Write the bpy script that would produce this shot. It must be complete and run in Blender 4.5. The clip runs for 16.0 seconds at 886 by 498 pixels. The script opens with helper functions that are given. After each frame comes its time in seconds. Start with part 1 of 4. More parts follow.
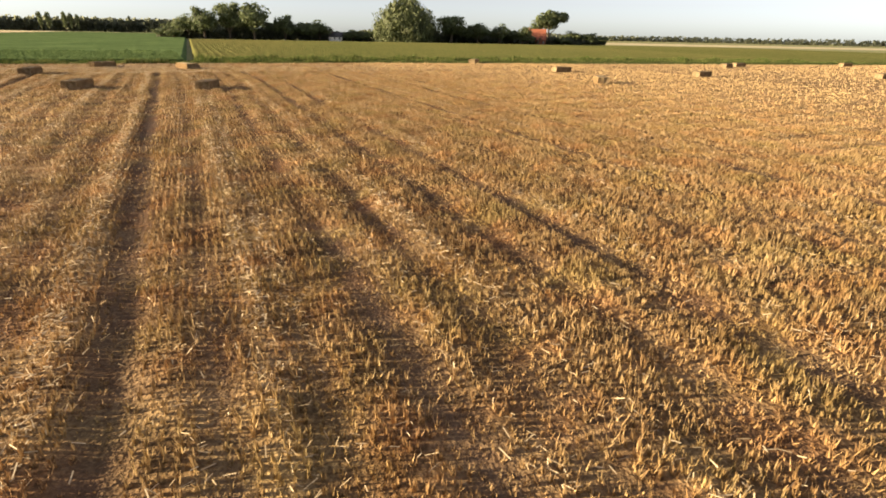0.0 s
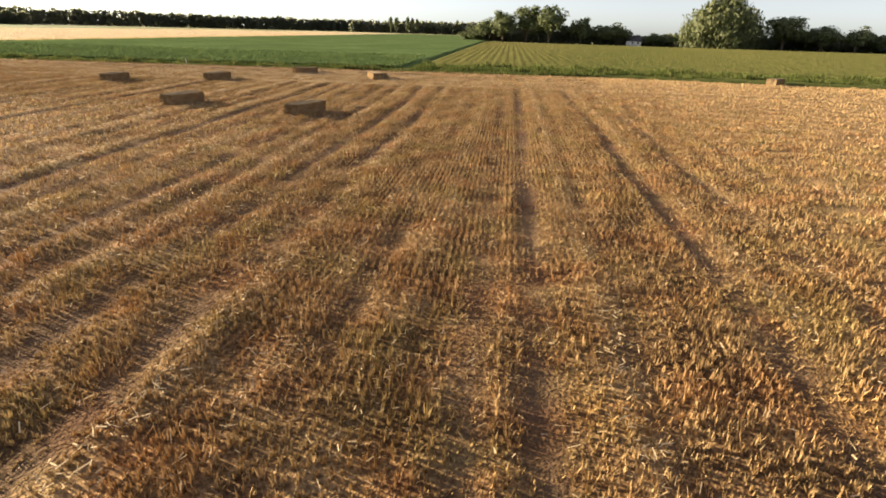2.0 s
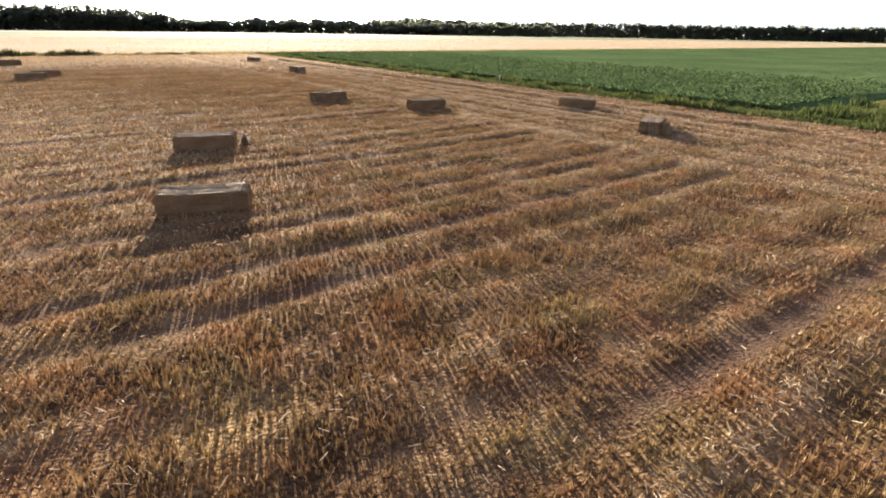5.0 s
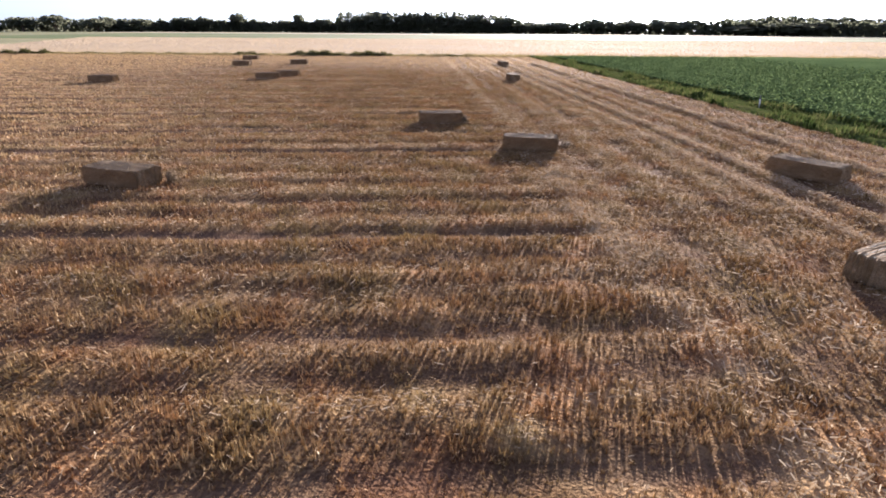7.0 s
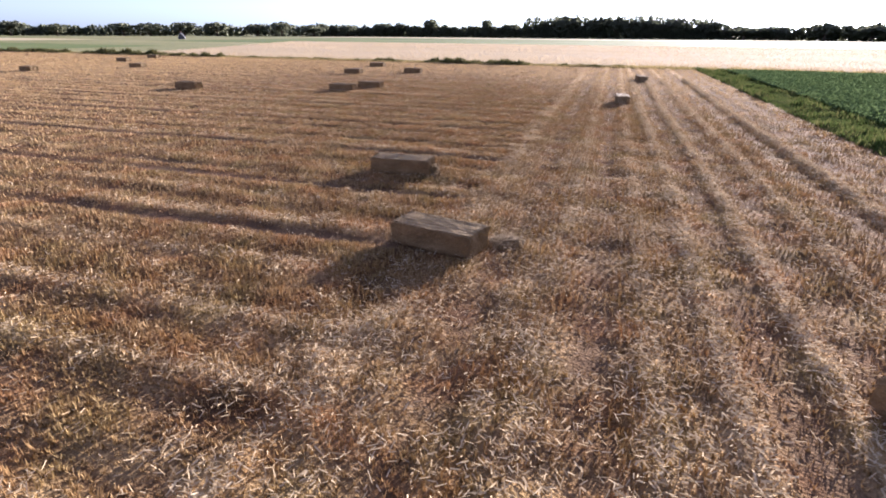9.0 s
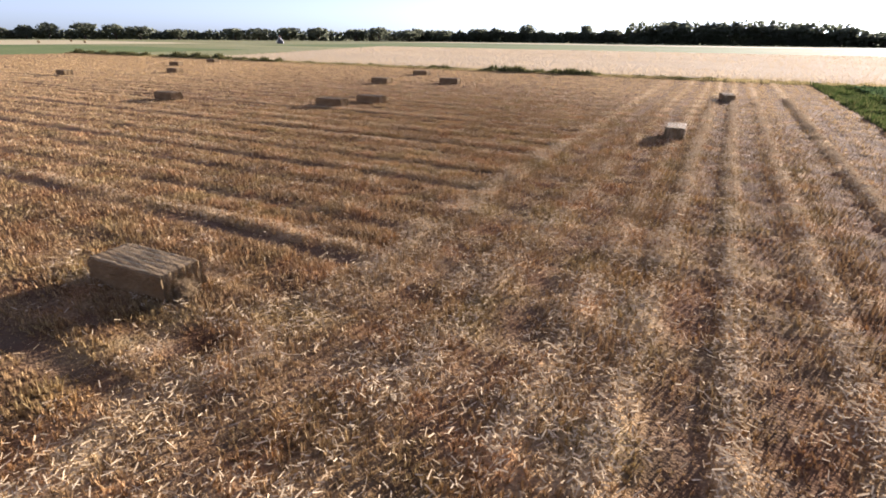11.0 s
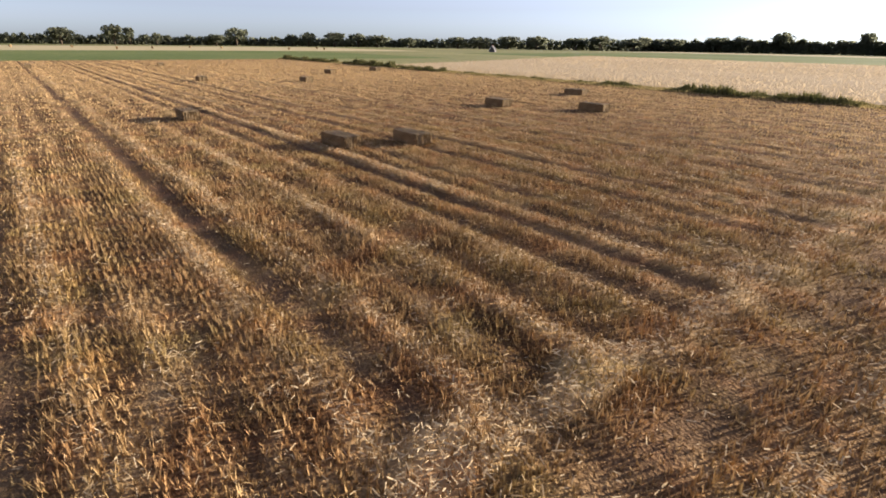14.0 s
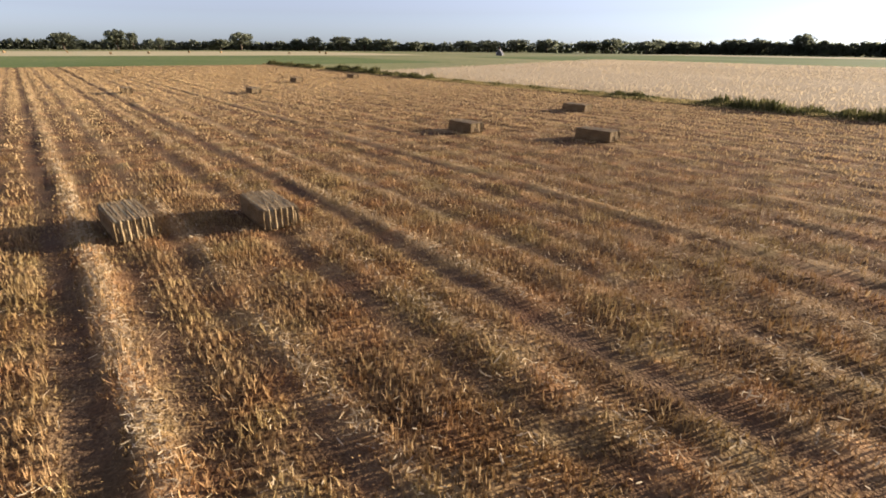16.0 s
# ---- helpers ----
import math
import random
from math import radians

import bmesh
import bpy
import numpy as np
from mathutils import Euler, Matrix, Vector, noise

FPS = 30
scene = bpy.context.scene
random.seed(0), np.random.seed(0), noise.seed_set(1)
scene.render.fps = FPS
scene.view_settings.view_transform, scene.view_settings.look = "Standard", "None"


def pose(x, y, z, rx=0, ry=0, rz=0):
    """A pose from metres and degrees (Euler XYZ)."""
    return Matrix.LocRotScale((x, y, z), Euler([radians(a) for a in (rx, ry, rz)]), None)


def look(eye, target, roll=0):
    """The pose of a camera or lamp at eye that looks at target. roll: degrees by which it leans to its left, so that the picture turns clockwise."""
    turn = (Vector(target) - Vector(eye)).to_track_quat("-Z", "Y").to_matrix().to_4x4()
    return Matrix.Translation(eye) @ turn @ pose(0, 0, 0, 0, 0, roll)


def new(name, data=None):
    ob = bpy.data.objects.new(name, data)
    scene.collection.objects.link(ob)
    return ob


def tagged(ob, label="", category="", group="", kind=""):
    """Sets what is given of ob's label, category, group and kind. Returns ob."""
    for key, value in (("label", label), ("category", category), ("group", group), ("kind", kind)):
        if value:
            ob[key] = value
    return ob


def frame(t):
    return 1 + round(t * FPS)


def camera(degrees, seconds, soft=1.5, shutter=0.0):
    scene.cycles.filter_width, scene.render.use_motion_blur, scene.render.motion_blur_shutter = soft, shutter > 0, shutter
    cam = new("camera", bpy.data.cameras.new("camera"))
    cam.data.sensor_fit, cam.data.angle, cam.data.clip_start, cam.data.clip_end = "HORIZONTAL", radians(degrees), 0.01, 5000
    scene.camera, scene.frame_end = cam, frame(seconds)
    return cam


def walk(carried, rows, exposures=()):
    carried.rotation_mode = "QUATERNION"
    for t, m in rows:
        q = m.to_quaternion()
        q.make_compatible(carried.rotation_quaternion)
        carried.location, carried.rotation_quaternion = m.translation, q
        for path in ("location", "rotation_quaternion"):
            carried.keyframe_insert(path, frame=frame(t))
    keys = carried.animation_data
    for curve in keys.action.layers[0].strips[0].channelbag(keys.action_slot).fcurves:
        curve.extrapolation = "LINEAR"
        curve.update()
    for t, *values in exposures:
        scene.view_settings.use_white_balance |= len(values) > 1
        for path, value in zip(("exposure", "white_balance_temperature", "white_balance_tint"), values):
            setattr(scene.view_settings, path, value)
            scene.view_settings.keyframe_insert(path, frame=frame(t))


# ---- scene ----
cam = camera(80.9, 16.0, soft=1.8)
PATH = [
    (0, (-2.992, -10.336, 4.798), (-2.658, -8.517, 4.035), 1.2),
    (0.3, (-0.948, -7.369, 4.993), (-0.774, -5.533, 4.22), 1.3),
    (0.5, (0.151, -5.371, 4.975), (0.225, -3.526, 4.206), 1.2),
    (1, (2.761, -0.164, 5.035), (2.573, 1.672, 4.265), 1.3),
    (1.5, (4.776, 5.081, 5.155), (4.343, 6.874, 4.382), 1.3),
    (2, (6.272, 10.432, 5.316), (5.616, 12.155, 4.54), 1.5),
    (2.5, (7.146, 15.982, 5.354), (6.265, 17.601, 4.577), 1.4),
    (3, (7.368, 21.434, 5.304), (6.268, 22.913, 4.528), 1.2),
    (3.5, (7.148, 26.803, 5.377), (5.85, 28.112, 4.601), 1.2),
    (4, (6.358, 31.854, 5.506), (4.894, 32.973, 4.728), 1.3),
    (4.2, (5.886, 33.86, 5.524), (4.359, 34.892, 4.747), 1.2),
    (6.3, (-3.952, 52.602, 5.762), (-5.79, 52.522, 4.98), 0.6),
    (6.5, (-5.229, 53.879, 5.772), (-7.06, 53.691, 4.988), 0.5),
    (7, (-8.772, 56.87, 5.822), (-10.555, 56.416, 5.04), 0.4),
    (7.5, (-12.369, 59.226, 5.946), (-14.068, 58.517, 5.165), 0.3),
    (8, (-16.192, 61.028, 6.009), (-17.777, 60.09, 5.231), 0.3),
    (8.5, (-19.909, 62.267, 6.104), (-21.451, 61.257, 5.329), 0.4),
    (9, (-23.724, 62.975, 6.135), (-25.254, 61.944, 5.364), 0.4),
    (9.5, (-27.487, 63.221, 6.124), (-28.998, 62.157, 5.359), 0.5),
    (10, (-31.378, 63.127, 6.114), (-32.838, 61.994, 5.351), 0.8),
    (10.2, (-32.914, 62.943, 6.137), (-34.35, 61.78, 5.373), 0.9),
    (12.3, (-49.3, 59.014, 5.986), (-50.405, 57.519, 5.247), 0.2),
    (12.5, (-50.836, 58.244, 5.978), (-51.904, 56.723, 5.238), 0.4),
    (13, (-54.362, 56.342, 5.99), (-55.334, 54.756, 5.254), 0.5),
    (13.5, (-57.688, 54.192, 5.949), (-58.533, 52.535, 5.214), 0.7),
    (14, (-60.838, 51.679, 5.924), (-61.556, 49.964, 5.187), 0.8),
    (14.5, (-63.752, 48.887, 5.885), (-64.437, 47.157, 5.151), 0.8),
    (15, (-66.398, 45.928, 5.913), (-67.077, 44.195, 5.181), 0.8),
    (15.5, (-68.853, 42.69, 5.879), (-69.531, 40.956, 5.149), 0.7),
    (16, (-71.122, 39.27, 5.895), (-71.802, 37.535, 5.169), 0.5),
]
walk(cam, [(t, look(e, g, r)) for t, e, g, r in PATH], exposures=((0, 2.08, 6550, 11), (2, 2.16, 6450, 11), (4, 2.26, 5800, 13), (7, 2.03, 5100, 24), (10, 2.17, 5000, 25), (12.5, 1.77, 5600, 16), (13.8, 1.77, 5620, 16), (14.8, 1.63, 5640, 16), (16, 1.69, 5650, 16)))

# ---- world and sun ----
SUN_YAW, SUN_EL = 87.0, 11.6
world = bpy.data.worlds.new("evening_sky")
scene.world = world
world.use_nodes = True
wn = world.node_tree
sky = wn.nodes.new("ShaderNodeTexSky")
sky.sky_type = "NISHITA"
sky.sun_disc = False
sky.sun_elevation = radians(SUN_EL)
sky.sun_rotation = radians(-SUN_YAW)
sky.air_density, sky.dust_density, sky.ozone_density = 0.85, 0.5, 3.0
haze = wn.nodes.new("ShaderNodeHueSaturation")
haze.inputs["Hue"].default_value, haze.inputs["Saturation"].default_value = 0.54, 0.30
haze.inputs["Value"].default_value = 0.92
wn.links.new(sky.outputs[0], haze.inputs["Color"])
wn.links.new(haze.outputs[0], wn.nodes["Background"].inputs[0])
wn.nodes["Background"].inputs[1].default_value = 0.06

sun = new("sun", bpy.data.lights.new("sun", "SUN"))
sun.data.energy, sun.data.angle, sun.data.color = 5.0, radians(0.6), (1.0, 0.80, 0.53)
cy, sy, ce, se = math.cos(radians(SUN_YAW)), math.sin(radians(SUN_YAW)), math.cos(radians(SUN_EL)), math.sin(radians(SUN_EL))
sun.matrix_world = look((-sy * ce * 50, cy * ce * 50, se * 50), (0, 0, 0))


# ---- materials ----
def material(name, colours, scale=3.0, fine=40.0, rough=0.85, bump=0.3, bump_dist=0.02, translucent=0.0, per="none", stretch=None, spread=0.5, spec=0.25):
    """A rough natural surface: colours run over two scales of noise, with fine relief; per: 'island' or 'object' varies each piece."""
    m = bpy.data.materials.new(name)
    m.use_nodes = True
    nt = m.node_tree
    bsdf = nt.nodes["Principled BSDF"]
    bsdf.inputs["Roughness"].default_value = rough
    bsdf.inputs["Specular IOR Level"].default_value = spec
    co = nt.nodes.new("ShaderNodeTexCoord")
    mp = nt.nodes.new("ShaderNodeMapping")
    if stretch:
        mp.inputs["Rotation"].default_value[2] = radians(stretch[0])
        mp.inputs["Scale"].default_value = (stretch[1], stretch[2], 1)
    nt.links.new(co.outputs["Object"], mp.inputs[0])
    big, small = nt.nodes.new("ShaderNodeTexNoise"), nt.nodes.new("ShaderNodeTexNoise")
    big.inputs["Scale"].default_value, big.inputs["Detail"].default_value = scale, 3
    small.inputs["Scale"].default_value, small.inputs["Detail"].default_value = fine, 3
    for n in (big, small):
        nt.links.new(mp.outputs[0], n.inputs["Vector"])
    mix = nt.nodes.new("ShaderNodeMath")
    mix.operation = "ADD"
    half = nt.nodes.new("ShaderNodeMath")
    half.operation = "MULTIPLY"
    half.inputs[1].default_value = 0.5
    nt.links.new(big.outputs[0], mix.inputs[0])
    if per == "island":
        geo = nt.nodes.new("ShaderNodeNewGeometry")
        nt.links.new(geo.outputs["Random Per Island"], mix.inputs[1])
    elif per == "object":
        info = nt.nodes.new("ShaderNodeObjectInfo")
        both = nt.nodes.new("ShaderNodeMath")
        both.operation = "MULTIPLY_ADD"
        both.inputs[1].default_value = 0.12
        nt.links.new(info.outputs["Random"], both.inputs[0])
        sub = nt.nodes.new("ShaderNodeMath")
        sub.operation = "SUBTRACT"
        sub.inputs[1].default_value = 0.06
        nt.links.new(small.outputs[0], sub.inputs[0])
        nt.links.new(sub.outputs[0], both.inputs[2])
        nt.links.new(both.outputs[0], mix.inputs[1])
    else:
        nt.links.new(small.outputs[0], mix.inputs[1])
    nt.links.new(mix.outputs[0], half.inputs[0])
    ramp = nt.nodes.new("ShaderNodeValToRGB")
    el = ramp.color_ramp.elements
    while len(el) < len(colours):
        el.new(0.5)
    for k, c in enumerate(colours):
        el[k].position = 0.5 + spread * (k / (len(colours) - 1) - 0.5)
        el[k].color = (*c, 1)
    nt.links.new(half.outputs[0], ramp.inputs[0])
    nt.links.new(ramp.outputs[0], bsdf.inputs["Base Color"])
    if bump:
        b = nt.nodes.new("ShaderNodeBump")
        b.inputs["Strength"].default_value, b.inputs["Distance"].default_value = bump, bump_dist
        nt.links.new(small.outputs[0], b.inputs["Height"])
        nt.links.new(b.outputs[0], bsdf.inputs["Normal"])
    if translucent:
        tr = nt.nodes.new("ShaderNodeBsdfTranslucent")
        nt.links.new(ramp.outputs[0], tr.inputs[0])
        mx = nt.nodes.new("ShaderNodeMixShader")
        mx.inputs[0].default_value = translucent
        nt.links.new(bsdf.outputs[0], mx.inputs[1])
        nt.links.new(tr.outputs[0], mx.inputs[2])
        nt.links.new(mx.outputs[0], nt.nodes["Material Output"].inputs[0])
    return m


def stubble_ground_material():
    """Soil with chaff and cut straw; the straw and track amounts come with the sheet."""
    m = material("stubble_ground", ((0.058, 0.032, 0.015), (0.15, 0.09, 0.043), (0.36, 0.24, 0.115)), 0.6, 15.0, 0.98, 1.0, 0.09, spread=0.24, spec=0.05)
    nt = m.node_tree
    bsdf = nt.nodes["Principled BSDF"]
    base = bsdf.inputs["Base Color"].links[0].from_socket
    last = base
    for attr, colour, gain in (("track", (0.125, 0.08, 0.05), 0.9), ("straw", (0.52, 0.37, 0.19), 0.7)):
        at = nt.nodes.new("ShaderNodeAttribute")
        at.attribute_name = attr
        ns = nt.nodes.new("ShaderNodeTexNoise")
        ns.inputs["Scale"].default_value, ns.inputs["Detail"].default_value = 3.0, 4
        mul = nt.nodes.new("ShaderNodeMath")
        mul.operation = "MULTIPLY"
        add = nt.nodes.new("ShaderNodeMath")
        add.operation = "MULTIPLY_ADD"
        add.inputs[1].default_value, add.inputs[2].default_value = 2.4, -0.6
        add.use_clamp = True
        nt.links.new(ns.outputs[0], add.inputs[0])
        nt.links.new(add.outputs[0], mul.inputs[0])
        nt.links.new(at.outputs["Fac"], mul.inputs[1])
        g = nt.nodes.new("ShaderNodeMath")
        g.operation, g.use_clamp = "MULTIPLY", True
        g.inputs[1].default_value = gain * 1.5
        nt.links.new(mul.outputs[0], g.inputs[0])
        mx = nt.nodes.new("ShaderNodeMix")
        mx.data_type = "RGBA"
        nt.links.new(g.outputs[0], mx.inputs[0])
        nt.links.new(last, mx.inputs[6])
        mx.inputs[7].default_value = (*colour, 1)
        last = mx.outputs[2]
    nt.links.new(last, bsdf.inputs["Base Color"])
    return m


def weathered(m, tints):
    """Patches of other tints over a material's colour: each with its size and its multiplier."""
    nt = m.node_tree
    co = nt.nodes.new("ShaderNodeTexCoord")
    for k, (size, tint) in enumerate(tints):
        ns, off = nt.nodes.new("ShaderNodeTexNoise"), nt.nodes.new("ShaderNodeMapping")
        off.inputs["Location"].default_value = (37.0 * k, 11.0, 0)
        ns.inputs["Scale"].default_value, ns.inputs["Detail"].default_value = 1 / size, 2
        nt.links.new(co.outputs["Object"], off.inputs[0])
        nt.links.new(off.outputs[0], ns.inputs["Vector"])
        fac = nt.nodes.new("ShaderNodeMapRange")
        fac.inputs[1].default_value, fac.inputs[2].default_value = 0.48, 0.66
        nt.links.new(ns.outputs[0], fac.inputs[0])
        mul = nt.nodes.new("ShaderNodeMix")
        mul.data_type, mul.blend_type = "RGBA", "MULTIPLY"
        mul.inputs[7].default_value = (*tint, 1)
        nt.links.new(fac.outputs[0], mul.inputs[0])
        users = [n.inputs[0] for n in nt.nodes if n.type in ("BSDF_PRINCIPLED", "BSDF_TRANSLUCENT")]
        nt.links.new(users[0].links[0].from_socket, mul.inputs[6])
        for u in users:
            nt.links.new(mul.outputs[2], u)
    return m


M_GROUND = weathered(stubble_ground_material(), ((1.6, (1.06, 0.93, 0.88)), (2.3, (0.94, 0.99, 0.9))))
M_STUBBLE = material("stubble_stalk", ((0.14, 0.082, 0.034), (0.30, 0.193, 0.08), (0.455, 0.318, 0.15)), 0.25, 30, 0.7, 0, translucent=0.12, per="island", spread=0.6)
weathered(M_STUBBLE, ((1.6, (1.05, 0.91, 0.84)), (2.3, (0.93, 0.99, 0.85)), (0.5, (0.82, 0.82, 0.82))))
# brightness of the distance put into the colour: paler than the near stalks
M_FAR_STUBBLE = material("brightened_far_stalk", ((0.34, 0.232, 0.105), (0.43, 0.30, 0.14), (0.52, 0.37, 0.185)), 0.12, 30, 0.8, 0, translucent=0.3, per="island", spread=1.4)
M_STRAW = material("loose_straw", ((0.33, 0.245, 0.137), (0.48, 0.376, 0.23), (0.62, 0.51, 0.345)), 0.5, 30, 0.9, 0, translucent=0.2, per="island", spread=0.7, spec=0.05)
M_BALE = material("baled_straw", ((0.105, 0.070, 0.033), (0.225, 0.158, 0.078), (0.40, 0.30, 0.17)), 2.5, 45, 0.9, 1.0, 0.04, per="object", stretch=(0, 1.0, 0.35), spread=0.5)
# long sides darker than the top: their shade is put into the colour
M_BALE_SIDE = material("bale_shaded_sides", ((0.085, 0.053, 0.025), (0.18, 0.115, 0.055), (0.31, 0.21, 0.105)), 3.0, 60, 0.95, 1.0, 0.05, per="object", stretch=(0, 1.0, 0.35), spread=0.5, spec=0.05)
# ends: shade put into the dark tones, sunlight into the palest
M_BALE_END = material("bale_shaded_ends", ((0.085, 0.058, 0.029), (0.195, 0.139, 0.071), (0.44, 0.34, 0.20)), 2.5, 45, 0.9, 1.0, 0.04, per="object", stretch=(0, 1.0, 0.35), spread=0.5, spec=0.1)
M_TWINE = material("baler_twine", ((0.10, 0.12, 0.10), (0.22, 0.22, 0.16)), 5, 90, 0.6, 0.2)
M_MEADOW = material("meadow_grass", ((0.10, 0.112, 0.032), (0.175, 0.175, 0.052), (0.25, 0.215, 0.08)), 0.012, 0.35, 0.9, 0.6, 0.2, spread=0.35)
M_GRASS = material("mown_grass", ((0.078, 0.112, 0.03), (0.122, 0.155, 0.046), (0.175, 0.188, 0.068)), 0.015, 0.4, 0.95, 0.6, 0.2, spread=0.35, spec=0.1)
M_VERGE = material("verge_grass", ((0.043, 0.068, 0.015), (0.085, 0.111, 0.03), (0.17, 0.162, 0.06)), 0.3, 12, 1.0, 0, translucent=0.3, per="island", spread=0.6, spec=0.0)
M_DRY = material("dry_verge_grass", ((0.16, 0.14, 0.05), (0.29, 0.23, 0.10), (0.42, 0.33, 0.17)), 0.25, 12, 1.0, 0, translucent=0.5, per="island", spread=0.6, spec=0.0)
M_WEED = material("edge_weeds", ((0.05, 0.055, 0.02), (0.095, 0.095, 0.035), (0.18, 0.155, 0.065)), 0.3, 12, 1.0, 0, translucent=0.3, per="island", spread=0.6, spec=0.0)
M_VERGE_SOIL = material("verge_turf", ((0.038, 0.055, 0.015), (0.072, 0.089, 0.027), (0.128, 0.119, 0.047)), 0.4, 4, 1.0, 0.8, 0.1, spread=0.4, spec=0.0)
M_BEET = material("beet_canopy", ((0.062, 0.096, 0.036), (0.097, 0.144, 0.053), (0.142, 0.192, 0.076)), 0.06, 2.2, 0.95, 1.0, 0.25, spread=0.35, spec=0.0)
M_BEET_LEAF = material("beet_leaf", ((0.082, 0.124, 0.046), (0.125, 0.178, 0.066), (0.17, 0.23, 0.093)), 0.2, 12, 1.0, 0, translucent=0.42, per="island", spread=0.6, spec=0.0)
M_POTATO = material("ripening_row_crop", ((0.068, 0.086, 0.026), (0.119, 0.119, 0.039), (0.165, 0.142, 0.051)), 0.012, 1.6, 1.0, 1.0, 0.2, stretch=(14.5, 1.0, 0.2), spread=0.4, spec=0.0)
M_WHEAT = material("ripe_wheat", ((0.33, 0.265, 0.165), (0.40, 0.325, 0.215), (0.455, 0.375, 0.26)), 0.03, 2.5, 1.0, 0.8, 0.12, stretch=(14.5, 1.0, 0.15), spread=0.4, spec=0.02)
M_EARS = material("wheat_ear", ((0.34, 0.272, 0.175), (0.40, 0.325, 0.215), (0.455, 0.375, 0.26)), 0.05, 3, 1.0, 0, translucent=0.5, per="island", spread=0.9, spec=0.0)
M_PALE = material("pale_cut_field", ((0.357, 0.306, 0.162), (0.468, 0.391, 0.221)), 0.02, 0.8, 0.9, 0.5, 0.1, spread=0.4)
M_LEAF = material("tree_leaf", ((0.075, 0.098, 0.042), (0.115, 0.14, 0.06), (0.165, 0.18, 0.08)), 0.15, 4, 0.7, 0, translucent=0.4, per="island", spread=0.7)
M_WILLOW = material("willow_leaf", ((0.05, 0.066, 0.022), (0.09, 0.106, 0.038), (0.138, 0.146, 0.063)), 0.15, 4, 0.6, 0, translucent=0.2, per="island", spread=0.7)
# distance haze is put into this paler, greyer and more translucent leaf
M_HAZED_WOODS = material("hazed_wood_leaf", ((0.125, 0.138, 0.092), (0.16, 0.172, 0.116), (0.20, 0.212, 0.148)), 0.02, 1, 0.9, 0, translucent=0.85, per="island", spread=0.7, spec=0.1)
M_BARK = material("bark", ((0.06, 0.045, 0.03), (0.13, 0.10, 0.07)), 1.5, 14, 0.9, 0.8, 0.05)
M_BRICK = material("red_brick_wall", ((0.22, 0.085, 0.05), (0.33, 0.14, 0.08)), 0.5, 8, 0.85, 0.4, 0.02)
M_TILE = material("orange_roof_tile", ((0.27, 0.085, 0.045), (0.40, 0.14, 0.075)), 0.4, 6, 0.8, 0.6, 0.04)
M_RENDER = material("white_rendered_wall", ((0.66, 0.64, 0.58), (0.80, 0.78, 0.72)), 0.5, 8, 0.8, 0.2, 0.01)
M_SLATE = material("dark_roof", ((0.06, 0.06, 0.065), (0.12, 0.11, 0.11)), 0.5, 8, 0.6, 0.4, 0.03)
M_GLASS = material("window_glass", ((0.02, 0.025, 0.03), (0.04, 0.045, 0.05)), 1, 5, 0.1, 0, spec=0.6)


# ---- building helpers ----
def raw_mesh(name, verts, faces, mat, smooth=False):
    """verts (n, 3) and equal-sized faces (m, k) as arrays."""
    me = bpy.data.meshes.new(name)
    verts, faces = np.asarray(verts, np.float32), np.asarray(faces, np.int32)
    m, k = faces.shape
    me.vertices.add(len(verts))
    me.vertices.foreach_set("co", verts.ravel())
    me.loops.add(m * k)
    me.loops.foreach_set("vertex_index", faces.ravel())
    me.polygons.add(m)
    me.polygons.foreach_set("loop_start", np.arange(0, m * k, k, dtype=np.int32))
    me.polygons.foreach_set("loop_total", np.full(m, k, np.int32))
    me.polygons.foreach_set("use_smooth", np.full(m, smooth))
    me.update(calc_edges=True)
    me.materials.append(mat)
    return me


def part(name, mesh, parent, label="", m=None):
    ob = new(name, mesh)
    ob.parent = parent
    if m is not None:
        ob.matrix_basis = m
    return tagged(ob, label)


def bm_mesh(name, bm, mat, smooth=False):
    me = bpy.data.meshes.new(name)
    if smooth:
        for f in bm.faces:
            f.smooth = True
    bm.to_mesh(me)
    bm.free()
    me.materials.append(mat)
    return me


def box_bm(x0, x1, y0, y1, z0, z1, bev=0.0):
    bm = bmesh.new()
    bmesh.ops.create_cube(bm, size=1, matrix=Matrix.Translation(((x0 + x1) / 2, (y0 + y1) / 2, (z0 + z1) / 2)) @ Matrix.Diagonal((x1 - x0, y1 - y0, z1 - z0, 1)))
    if bev:
        bmesh.ops.bevel(bm, geom=bm.edges[:], offset=bev, segments=2, affect="EDGES")
    return bm


# ---- the plan: directions of the rows and edges of the fields ----
A, B = radians(14.5), radians(17.0)
ROW, ACROSS = np.array((-math.sin(A), math.cos(A))), np.array((math.cos(A), math.sin(A)))
EDGE, INTO = np.array((math.cos(B), math.sin(B))), np.array((-math.sin(B), math.cos(B)))
WEST_U, SOUTH_P, HEADLAND_V = -117.0, -122.0, 62.7
rng = np.random.default_rng(7)


def edge_v(s):
    """How far into EDGE's normal the green field begins, along the edge."""
    return np.where(s < 45, 82.0, 82.0 - (s - 45) * 0.17)


def waves(a, b, seed, size):
    """Smooth noise of about -1 to 1 out of a few crossing waves."""
    r = np.random.default_rng(seed)
    out = np.zeros(np.broadcast(a, b).shape, np.float32)
    for k in range(7):
        th, f, ph = r.uniform(0, 6.28), r.uniform(0.5, 2.2) / size, r.uniform(0, 6.28)
        out += np.sin((a * math.cos(th) + b * math.sin(th)) * f * 6.28 + ph)
    return out / 3.5


